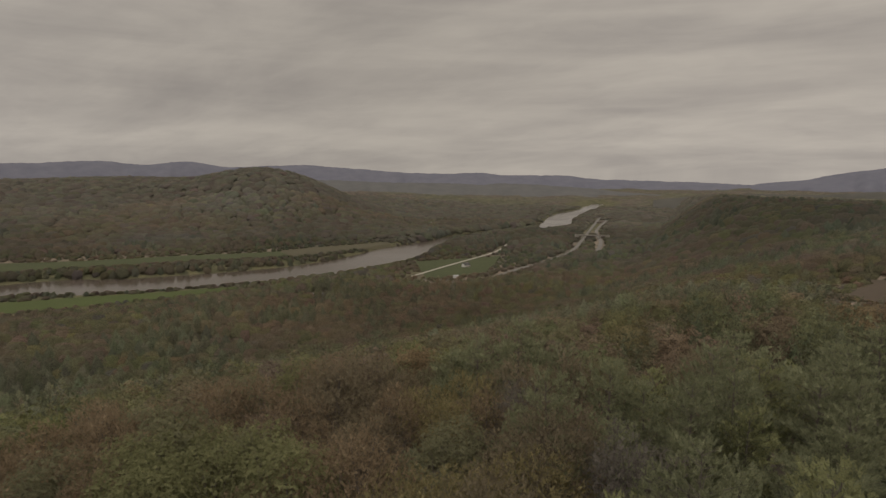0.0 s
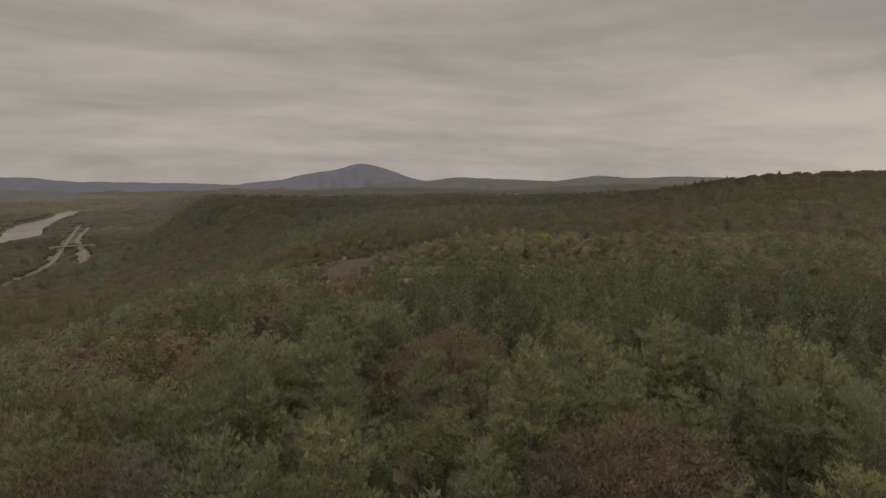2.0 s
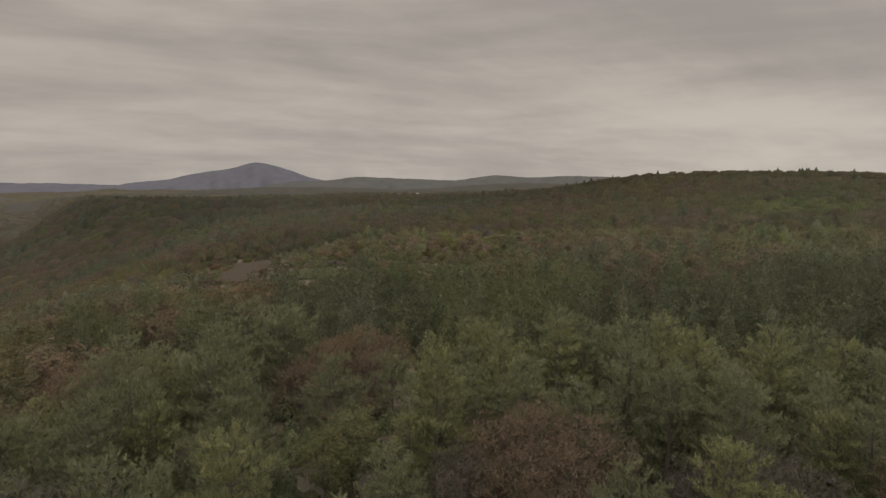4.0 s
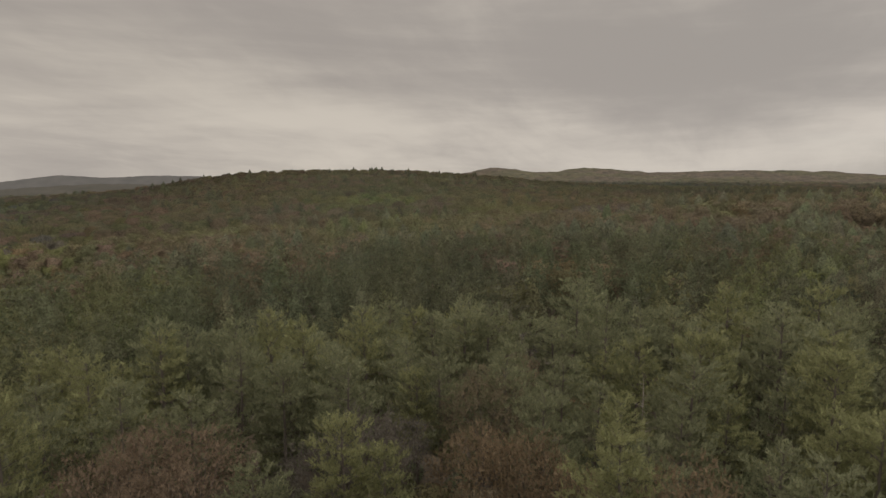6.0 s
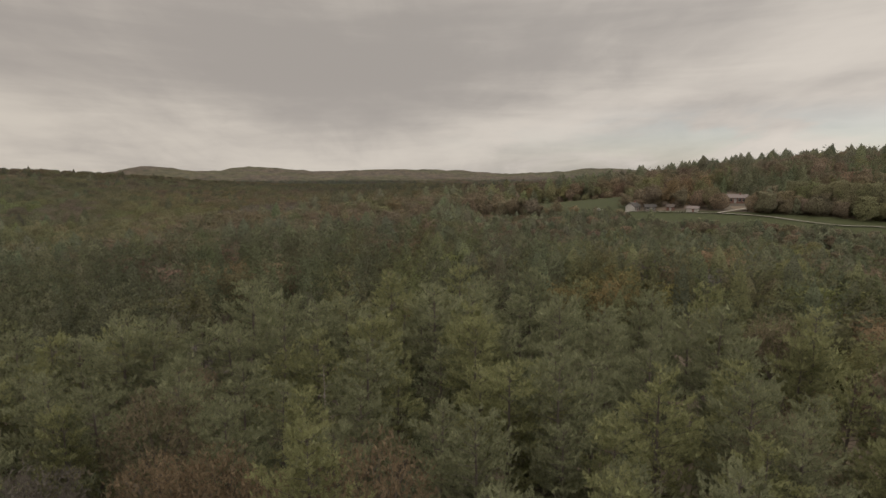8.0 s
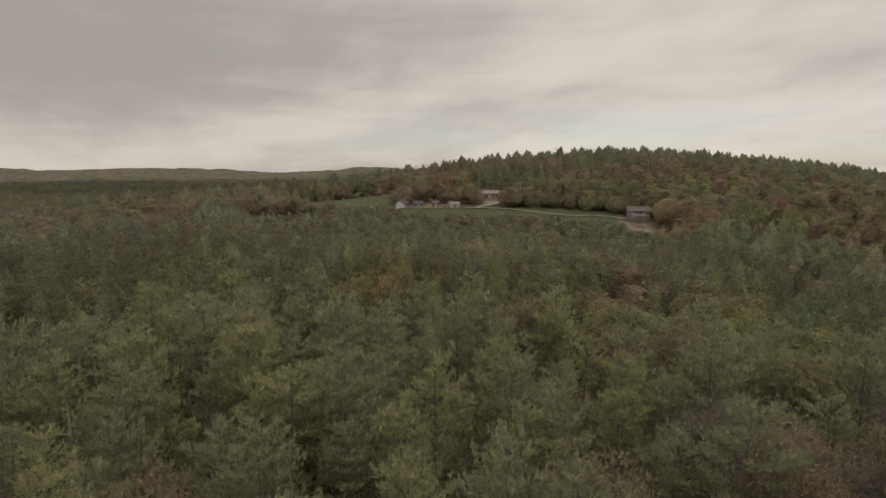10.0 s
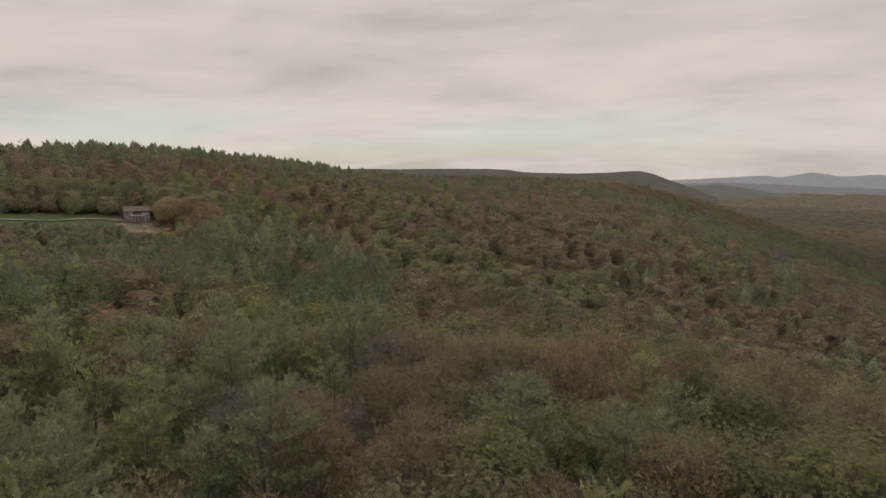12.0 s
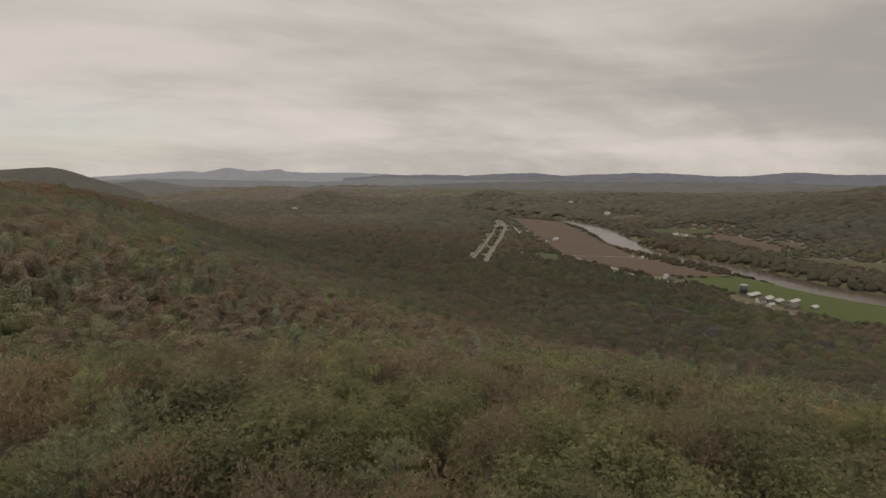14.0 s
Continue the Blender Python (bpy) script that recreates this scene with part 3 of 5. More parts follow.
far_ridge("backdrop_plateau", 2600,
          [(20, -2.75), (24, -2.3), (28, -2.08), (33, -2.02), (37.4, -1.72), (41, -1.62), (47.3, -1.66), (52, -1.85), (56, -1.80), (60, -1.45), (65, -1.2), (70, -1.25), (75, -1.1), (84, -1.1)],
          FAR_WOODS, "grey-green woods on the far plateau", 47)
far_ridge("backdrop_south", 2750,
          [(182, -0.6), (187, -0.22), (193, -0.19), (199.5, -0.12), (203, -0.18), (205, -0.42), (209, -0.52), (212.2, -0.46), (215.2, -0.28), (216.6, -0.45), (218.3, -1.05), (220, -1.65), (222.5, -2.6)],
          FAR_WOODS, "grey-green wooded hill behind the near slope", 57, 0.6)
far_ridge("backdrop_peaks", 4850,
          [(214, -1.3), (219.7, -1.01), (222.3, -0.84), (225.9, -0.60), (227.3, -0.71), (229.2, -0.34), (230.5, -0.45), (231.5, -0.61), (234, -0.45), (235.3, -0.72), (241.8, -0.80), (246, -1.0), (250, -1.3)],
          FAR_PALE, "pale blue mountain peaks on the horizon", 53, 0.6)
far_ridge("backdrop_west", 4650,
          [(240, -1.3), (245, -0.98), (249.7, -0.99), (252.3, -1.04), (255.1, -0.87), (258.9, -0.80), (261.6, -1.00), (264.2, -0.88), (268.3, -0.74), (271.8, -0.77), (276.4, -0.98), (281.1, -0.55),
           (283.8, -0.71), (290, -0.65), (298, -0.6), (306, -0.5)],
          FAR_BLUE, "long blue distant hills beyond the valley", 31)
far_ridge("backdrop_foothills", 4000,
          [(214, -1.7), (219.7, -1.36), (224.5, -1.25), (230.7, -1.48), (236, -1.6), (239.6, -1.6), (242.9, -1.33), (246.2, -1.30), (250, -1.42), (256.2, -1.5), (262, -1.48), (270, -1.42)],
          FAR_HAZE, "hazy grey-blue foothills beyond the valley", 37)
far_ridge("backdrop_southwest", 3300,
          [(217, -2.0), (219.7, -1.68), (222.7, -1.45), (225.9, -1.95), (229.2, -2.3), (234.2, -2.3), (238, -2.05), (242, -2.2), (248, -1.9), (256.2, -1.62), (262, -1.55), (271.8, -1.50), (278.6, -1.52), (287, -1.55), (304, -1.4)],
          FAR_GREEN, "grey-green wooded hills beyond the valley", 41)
# ---- trees ----


def unit(v):
    return v / np.maximum(np.linalg.norm(v, axis=-1, keepdims=True), 1e-9)


def tube(p0, p1, r0, r1, n=5):
    d = unit(np.array(p1, float) - p0)
    a = unit(np.cross(d, (0.31, 0.92, 0.24)))
    b = np.cross(d, a)
    t = np.arange(n) * 2 * np.pi / n
    ring = np.cos(t)[:, None] * a + np.sin(t)[:, None] * b
    v = np.concatenate([p0 + ring * r0, p1 + ring * r1])
    k = np.arange(n)
    return v, np.stack([k, (k + 1) % n, (k + 1) % n + n, k + n], 1)


def gather(pieces):
    vs, fs, o = [], [], 0
    for v, f in pieces:
        vs.append(v)
        fs += (np.asarray(f) + o).tolist()
        o += len(v)
    return np.concatenate(vs), fs


def leaf_mesh(ob, nrm):
    """Foliage takes light as the plumes and clumps do, which are rounder than their single leaves."""
    ob.data.polygons.foreach_set("use_smooth", np.ones(len(ob.data.polygons), bool))
    ob.data.normals_split_custom_set_from_vertices(nrm.tolist())


def pine_boughs(g, h, reach, tiers, side):
    """Boughs of a white pine in tiers, each a feathered plume with smaller plumes branching off it: start, way, length, thickness."""
    P, D, R = [], [], []
    wood = []
    z = h * 0.30
    while z < h - 0.6:
        u = (z - h * 0.30) / (h * 0.70)
        span = reach * (1 - u) ** 0.55 * (0.8 + 0.2 * min(1, u * 4)) * g.uniform(0.84, 1.14) + 0.5
        k = 4 if u > 0.7 else 5
        turn = g.uniform(0, 6.3)
        for b in range(k):
            a = turn + b * 2 * np.pi / k + g.normal(0, 0.25)
            ln = span * g.uniform(0.55, 1.2)
            way = unit(np.array([np.cos(a), np.sin(a), 0.08 + 0.8 * u ** 1.2 + g.normal(0, 0.09)])) * ln
            root = np.array([0, 0, z + g.normal(0, 0.2)])
            wood.append((root, root + way))
            P.append(root + way * 0.28)
            D.append(way * 0.80 + (0, 0, 0.14 * ln))
            R.append(0.16 + 0.085 * ln)
            for q in range(side if ln > 1.6 else 0):
                t = (0.42, 0.55, 0.72, 0.8)[q] + g.normal(0, 0.04)
                turn2 = (0.75 if q % 2 else -0.75) + g.normal(0, 0.15)
                w2 = np.array([np.cos(a + turn2), np.sin(a + turn2), way[2] / ln + 0.25]) * ln * (0.52 - 0.3 * (t - 0.42))
                P.append(root + way * t)
                D.append(w2)
                R.append(0.15 + 0.06 * ln)
        z += g.uniform(0.85, 1.2) * h / tiers
    P.append(np.array([0, 0, h - 2.4]))
    D.append(np.array([0, 0, 2.6]))
    R.append(0.32)
    return np.array(P), np.array(D), np.array(R), wood


def pine_sprays(g, h, reach, tiers, side, n, size, lift=0.3, wide=0.5):
    """Needle tufts standing out all round the plumes; returns corners, faces and the way each tuft faces."""
    P, D, R, wood = pine_boughs(g, h, reach, tiers, side)
    ln = np.linalg.norm(D, axis=1)
    k = g.choice(len(P), n, p=(ln * R) / (ln * R).sum())
    s = g.uniform(0, 1, n) ** 0.75
    d = unit(D[k])
    e1 = unit(np.cross(d, (0.02, 0.03, 1.0)))
    e2 = np.cross(e1, d)
    phi = g.normal(np.pi / 2, 1.35, n)
    rad = (np.cos(phi)[:, None] * e1 + np.sin(phi)[:, None] * e2)
    rho = R[k] * (0.35 + 0.9 * np.sin(np.pi * (0.12 + 0.80 * s))) * np.sqrt(g.uniform(0.15, 1, n)) * 1.25
    c = P[k] + D[k] * s[:, None] + rad * rho[:, None] * (1, 1, 0.8)
    out = c - (0, 0, h * 0.45)
    ax = unit(d * 0.75 + rad * 0.55 + (0, 0, 0.3) + g.normal(0, 0.25, (n, 3)))
    b = unit(np.cross(ax, rad + g.normal(0, 0.5, (n, 3))))
    l, w = size * g.uniform(0.65, 1.4, (n, 1)), size * wide * g.uniform(0.7, 1.35, (n, 1))
    v = np.stack([c - ax * l * 0.4 - b * w * 0.5, c - ax * l * 0.3 + b * w * 0.5, c + ax * l * 0.6], 1).reshape(-1, 3)
    face = unit(rad * 0.45 + out * (1, 1, 0.7) / reach * 0.7 + (0, 0, lift))
    return v, along(v, np.arange(n)[:, None] * 3 + np.arange(3), face), np.repeat(face, 3, 0), wood


def along(v, f, face):
    """Turn each triangle's front to the way that it faces."""
    nrm = np.cross(v[f[:, 1]] - v[f[:, 0]], v[f[:, 2]] - v[f[:, 0]])
    back = (nrm * face).sum(1) < 0
    f = f.copy()
    f[back] = f[back][:, ::-1]
    return f


def pine_shape(g, h, reach, tufts, size):
    """Trunk with bare lower limbs, and needle plumes in tiers."""
    v, f, nrm, boughs = pine_sprays(g, h, reach, 17, 4, tufts, size)
    wood = [tube((0, 0, -1.0), (0, 0, h * 0.55), 0.30, 0.19, 7), tube((0, 0, h * 0.55), (0, 0, h * 0.97), 0.19, 0.03, 6)]
    wood += [tube(p, q, 0.05, 0.012, 3) for p, q in boughs if np.linalg.norm(q - p) > 1.3]
    return gather(wood), (v, f, nrm)


def broadleaf_shape(g, h, spread, clumps, leaves, size, sparse):
    """Trunk with forking limbs, and leaf or bud sprays in clumps with gaps between them."""
    fork = h * g.uniform(0.32, 0.45)
    wood = [tube((0, 0, -1.0), (0, 0, fork), 0.26, 0.19, 7)]
    cs, fs = [], []
    mid = np.array([0, 0, h * 0.66])
    for i in range(clumps):
        a = i * 2.399963 + g.normal(0, 0.2)
        lift = 1 - (i + 0.5) / clumps * 1.35
        flat = math.sqrt(max(0.05, 1 - min(1, abs(lift)) ** 2))
        rr = g.uniform(0.72, 1.08)
        c = mid + np.array([np.cos(a) * flat * spread * rr, np.sin(a) * flat * spread * rr, lift * h * 0.33 * rr])
        if i % 2 == 0:
            knee = np.array([c[0] * 0.4, c[1] * 0.4, fork + (c[2] - fork) * 0.45])
            wood.append(tube((0, 0, fork - 0.3), knee, 0.12, 0.07, 4))
            wood.append(tube(knee, c, 0.07, 0.015, 3))
            for q in range(2 if sparse else 0):
                wood.append(tube(knee + (c - knee) * 0.5, c + g.normal(0, 0.9, 3), 0.03, 0.008, 3))
        m = int(leaves * g.uniform(0.6, 1.3))
        p = g.normal(0, 1, (m, 3))
        p = unit(p) * g.uniform(0.25, 1.0, (m, 1)) ** 0.6 * (spread * g.uniform(0.30, 0.44))
        cs.append(c + p)
        fs.append(unit(unit(p) * 0.6 + (c - mid) / spread * 0.55 + (0, 0, 0.45)))
    c, f = np.concatenate(cs), np.concatenate(fs)
    n = len(c)
    if sparse:
        # bare twigs with buds stand up and out
        ax = unit(f * 0.6 + (0, 0, 0.35) + g.normal(0, 0.5, (n, 3)))
        wide, ln = 0.42, size * g.uniform(0.6, 1.4, (n, 1))
    else:
        ax = unit(np.cross(f, g.normal(0, 1, (n, 3))) + g.normal(0, 0.3, (n, 3)))
        wide, ln = 0.85, size * g.uniform(0.6, 1.35, (n, 1))
    b = unit(np.cross(ax, f + g.normal(0, 0.4, (n, 3)))) * ln * wide * 0.5
    v = np.stack([c - ax * ln * 0.5 - b, c - ax * ln * 0.35 + b, c + ax * ln * 0.6], 1).reshape(-1, 3)
    return gather(wood), (v, along(v, np.arange(n)[:, None] * 3 + np.arange(3), f), np.repeat(f, 3, 0))


# where each kind grows: patches named by bearing, distance and radius
PATCHES = [
    (1, 64, 15, "gold"), (346, 64, 15, "orange"), (332, 66, 14, "lime"), (246, 72, 10, "lime"), (264, 66, 15, "olive"), (232, 70, 10, "olive"), (280, 70, 12, "lime"),
    (123, 47, 10, "orange"), (352, 82, 12, "orange"), (0, 84, 9, "olive"), (346, 100, 16, "orange"), (338, 82, 14, "lime"), (330, 78, 12, "lime"),
    (352, 115, 16, "brown"), (326, 118, 26, "orange"), (340, 150, 30, "brown"), (8, 95, 12, "brown"), (32, 142, 10, "red"), (22, 120, 8, "red"),
    (37, 205, 14, "orange"), (46, 112, 9, "red"), (105.5, 208, 11, "orange"), (102.3, 200, 9, "red"), (145.6, 158, 10, "gold"), (142.5, 152, 7, "gold"), (148.5, 152, 8, "gold"), (153.7, 200, 11, "orange"),
    (160.6, 194, 7, "lime"), (165, 207, 12, "red"), (172, 145, 9, "olive"), (179, 152, 9, "lime"), (186, 154, 9, "lime"), (160, 250, 9, "lime"),
    (197, 115, 14, "olive"), (205, 112, 14, "olive"), (212, 116, 16, "orange"), (218, 125, 14, "olive"), (243, 82, 14, "lime"), (253, 84, 14, "lime"),
    (263, 82, 13, "lime"), (270, 92, 14, "orange"), (280, 92, 16, "olive"), (228, 95, 14, "olive"), (103, 470, 42, "lime"), (111, 430, 30, "grey"),
    (95, 640, 90, "olive"), (88, 560, 50, "lime"), (322, 460, 55, "pine"), (334, 520, 45, "pine"), (345, 590, 35, "pine"), (150, 358, 16, "orange"), (146, 375, 18, "olive"), (166, 322, 8, "lime"), (161, 340, 14, "olive"), (173, 318, 16, "olive"), (198, 300, 40, "olive"), (206, 360, 45, "brown"), (212, 290, 30, "olive"), (190, 380, 35, "olive"), (157, 372, 30, "pine"), (172, 300, 22, "orange"), (175, 340, 30, "olive"), (166, 330, 20, "olive"), (235, 130, 25, "brown"), (255, 140, 30, "brown"),
]
# single trees that stand out: bearing, distance, kind, size
LANDMARKS = [
    (47.8, 80, "lime", 0.92), (45.0, 78, "lime", 0.80), (67.4, 75, "red", 1.08), (63.4, 73, "red", 1.0), (71.8, 72, "red", 1.0), (65.5, 66, "red", 0.92), (69.8, 65, "red", 0.95), (59.5, 68, "grey", 0.85),
    (87.5, 72, "grey", 1.0), (83.6, 69, "grey", 0.9), (91.2, 71, "grey", 0.95), (99.5, 66, "orange", 1.0), (102.8, 64, "orange", 0.95), (105.8, 63, "orange", 1.0), (109.5, 61, "orange", 0.9),
    (49.3, 121, "orange", 1.0), (47.0, 122, "orange", 0.95), (51.6, 119, "red", 0.95), (45.4, 109, "red", 1.0), (42.8, 106, "red", 0.9),
    (2.7, 96, "gold", 1.05), (358.5, 93, "gold", 1.0), (355.1, 89, "orange", 1.0), (0.5, 86, "gold", 0.95), (4.6, 88, "orange", 0.95), (7.9, 91, "grey", 1.0), (11.0, 90, "brown", 0.95),
    (344.8, 95, "orange", 1.05), (342.0, 92, "red", 0.95), (348.0, 98, "brown", 1.0), (351.6, 84, "brown", 0.95), (333.4, 92, "lime", 1.0), (337.0, 90, "lime", 0.95), (329.6, 94, "lime", 0.95), (340.0, 86, "olive", 0.9),
    (16.8, 89, "pine", 1.1), (20.5, 86, "pine", 1.0), (36.0, 112, "pine", 1.12), (31.0, 108, "pine", 1.05), (24.5, 82, "pine", 1.1), (36.5, 66, "pine", 1.0),
    (192.5, 114, "brown", 1.0), (195.2, 118, "olive", 1.0), (198.5, 120, "gold", 0.95), (203.0, 122, "gold", 1.0), (207.5, 120, "gold", 1.0), (211.0, 121, "orange", 1.0),
    (209.5, 78, "lime", 1.0), (212.5, 82, "olive", 0.95), (215.7, 73, "pine", 1.0), (218.6, 76, "pine", 0.9), (220.3, 85, "pine", 1.0), (224.5, 77, "lime", 1.0), (228.0, 80, "olive", 1.0),
    (242.8, 91, "lime", 1.0), (239.5, 96, "lime", 1.0), (246.5, 94, "lime", 1.0), (250.0, 90, "olive", 1.0), (244.2, 61, "pine", 0.95), (256.0, 81, "orange", 0.95), (259.5, 86, "lime", 1.0), (262.9, 100, "lime", 1.0),
    (266.5, 98, "lime", 1.0), (270.0, 95, "olive", 1.0), (261.7, 108, "pine", 0.85), (232.5, 90, "olive", 1.0), (236.0, 84, "brown", 1.0), (274.0, 92, "olive", 1.0),
]


def choose(x, y, g):
    """Index into ORDER of the kind of tree that grows at each place."""
    az = np.degrees(np.arctan2(x, y)) % 360
    r = np.hypot(x, y)
    n = len(x)
    u, w = g.random(n), g.random(n)
    stand = np.clip((value_noise(x, y, 105, 41) * 0.6 + value_noise(x, y, 40, 42) * 0.4 - 0.2) / 0.6, 0, 0.999)
    w = np.where(r > 120, 0.6 * stand + 0.4 * w, w)
    patch = 0.55 * value_noise(x, y, 95, 21) + 0.45 * value_noise(x, y, 34, 22)
    eastern = smooth((az - 12) / 25) * smooth((195 - az) / 9)
    near = smooth((330 - r) / 160)
    p_pine = 0.20 + (1.7 + 0.9 * smooth((r - 300) / 100)) * (patch - 0.5) + eastern * near * 0.58 - eastern * (1 - near) * 0.06
    p_pine = np.where((az > 45) & (az < 118) & (r > 300), p_pine * 0.55, p_pine)
    ridge = (az > 143) & (az < 187) & (r > 430) & (r < 620)
    p_pine = np.where((az > 318) | (az < 6), np.where(r < 260, 0.2 + 0.9 * (patch - 0.5), p_pine), p_pine)
    p_pine = np.where((az > 128) & (az < 177) & (r > 170) & (r < np.where(az < 147, 336, 302)), 0.8, p_pine)
    p_pine = p_pine - 0.2 * (((az > 205) | (az < 25)) & (r > 300))
    p_pine = np.where(ridge, 0.25 + 0.7 * smooth((r - 470) / 60), p_pine)
    p_pine = np.where((az > 192) & (az < 290) & (r < 520), 0.12 + 0.8 * (patch - 0.5), p_pine)
    kinds = np.where(w < 0.46, 2, np.where(w < 0.56, 3, np.where(w < 0.76, 4, np.where(w < 0.83, 5, np.where(w < 0.87, 6, 7)))))
    leafy = ((az > 212) | (az < 4)) & (r < 230)
    kinds = np.where(leafy, np.where(w < 0.30, 2, np.where(w < 0.64, 4, np.where(w < 0.80, 5, 6))), kinds)
    kinds = np.where((az > 70) & (az < 130) & (r > 330) & (w > 0.45), 4, kinds)
    k = np.where(u < p_pine, np.where(w < 0.68, 0, 1), kinds)
    for pa, pr, rad, name in PATCHES:
        hx, hy = at(pa, pr)
        hit = (np.hypot(x - hx, y - hy) < rad * (0.8 + 0.4 * g.random(n))) & (g.random(n) < 0.9)
        k = np.where(hit, ORDER.index(name), k)
    return k


CLEAR = [(at(67.5, 47), 11), (at(47, 55), 9), (at(103, 46), 9), (at(87, 50), 9), (at(228, 52), 7), (at(21.6, 880), 16), (at(341.3, 515), 15), (at(272.2, 1352), 38), (at(265.7, 1825), 20), (at(262.2, 2150), 20), (at(235.3, 2000), 20),
         (at(146.2, 337), 10), (at(149.6, 333), 7), (at(151.5, 326), 9), (at(154.8, 349), 12), (at(153.6, 343), 8), (at(156, 342), 8), (at(154.4, 337), 8), (at(169, 311), 12), (at(169, 297), 12), (at(143.1, 340), 6),
         (at(281, 735), 55), (at(347.5, 705), 28), (at(2, 880), 20), (at(271.2, 815), 22), (at(353.6, 1480), 16), (at(341, 560), 6), (at(260.5, 1175), 18)]


def free(x, y):
    ok = line_distance(x, y, RIVER) > river_half(y) + 5
    for name, (mat, corners) in FIELDS.items():
        # trees stand in and out along the edges of the old meadows
        wave = 16.0 if name.startswith(("hill", "small")) else 0.0
        ok &= ~inside(x + wave * (value_noise(x, y, 17, 71) - 0.5), y + wave * (value_noise(x, y, 17, 72) - 0.5), corners)
    for name, (mat, width, line) in ROADS.items():
        margin = 6 if width > 5 else (8 if width > 4 else 4)
        ok &= line_distance(x, y, rounded(line, 4)) > width / 2 + margin
    for (cx, cy), rad in CLEAR:
        ok &= np.hypot(x - cx, y - cy) > rad
    return ok


def scatter(r0, r1, step, g, jitter=0.5, sector=None):
    k = np.arange(-r1, r1 + step, step)
    X, Y = np.meshgrid(k, k)
    X = X + (np.arange(len(k)) % 2)[:, None] * step * 0.5
    x, y = X.ravel() + g.uniform(-jitter, jitter, X.size) * step, Y.ravel() + g.uniform(-jitter, jitter, X.size) * step
    r = np.hypot(x, y)
    m = (r >= r0) & (r < r1)
    # two thirds left out in the wedge that the camera never faces
    turn = np.degrees(np.arctan2(x, y)) % 360
    m &= ~((turn > 292) & (turn < 316) & (r > 130) & (np.arange(len(x)) % 3 > 0))
    if sector:
        az = np.degrees(np.arctan2(x, y)) % 360
        m &= (az > sector[0]) & (az < sector[1]) if sector[0] < sector[1] else (az > sector[0]) | (az < sector[1])
    x, y = x[m], y[m]
    m = free(x, y)
    return x[m], y[m]


NEAR, BELT = 92.0, 126.0
LABELS = {"pine": "dark green white pine in dense forest", "pale": "pale green young white pine in the forest",
          "brown": "bare brown hardwood with swelling buds", "red": "maple with reddish brown spring buds", "olive": "hardwood with thin olive new leaves",
          "lime": "hardwood in fresh yellow-green leaf", "orange": "hardwood with orange-tan catkins", "grey": "bare grey-brown hardwood without leaves", "gold": "hardwood with golden-yellow catkins"}


def build_trees(r0, r1, step, tufts, tuft, clumps, sprays, spray, seed, marks):
    """Single trees round the hilltop: four models of each kind, copied with their own turn, lean and size."""
    g = np.random.default_rng(seed)
    models = {}
    for kind in ORDER:
        models[kind] = []
        for v in range(4):
            if kind in ("pine", "pale"):
                wood, leaf = pine_shape(g, 20.0, 5.8 if kind == "pine" else 5.1, tufts, tuft)
            else:
                sparse = kind in ("brown", "red", "grey", "orange", "gold")
                wood, leaf = broadleaf_shape(g, 17.0, 5.0, clumps, sprays, spray * (1.0 if sparse else 0.87), sparse)
            tree = new("pine_tree" if kind in ("pine", "pale") else "hardwood_tree")
            mesh_object("trunk", wood[0], wood[1], BARK, tree, "grey-brown bark", True)
            crown = mesh_object("crown", leaf[0], leaf[1], LEAF[kind], tree)
            leaf_mesh(crown, leaf[2])
            tagged(tree, LABELS[kind], "tree", "forest trees round the hilltop")
            models[kind].append([tree, False])
    x, y = scatter(r0, r1, step, g, 0.40)
    k = choose(x, y, g)
    sizes = g.uniform(0.82, 1.22, len(x))
    if marks:
        lx, ly = np.array([at(a, r) for a, r, kind, size in marks]).T
        apart = np.hypot(x[:, None] - lx, y[:, None] - ly).min(1) > 6.0
        x, y = np.concatenate([lx, x[apart]]), np.concatenate([ly, y[apart]])
        k = np.concatenate([[ORDER.index(kind) for a, r, kind, size in marks], k[apart]])
        sizes = np.concatenate([[size for a, r, kind, size in marks], sizes[apart]])
    z = height(x, y)
    for px, py, pz, kk, s in zip(x, y, z, k, sizes):
        slot = models[ORDER[kk]][g.integers(4)]
        m = Matrix.Translation((px, py, pz - 0.2)) @ Matrix.Rotation(g.uniform(0, 6.28), 4, "Z") @ Matrix.Rotation(g.normal(0, 0.03), 4, "X")
        m = m @ Matrix.Diagonal((s * g.uniform(0.92, 1.12), s * g.uniform(0.92, 1.12), s, 1))
        if not slot[1]:
            slot[0].matrix_basis = m
            slot[1] = True
        else:
            ob = copy_thing(slot[0], Matrix.Identity(4))
            ob.matrix_basis = m
    for slots in models.values():
        for tree, used in slots:
            if not used:
                for o in (*tree.children, tree):
                    bpy.data.objects.remove(o)


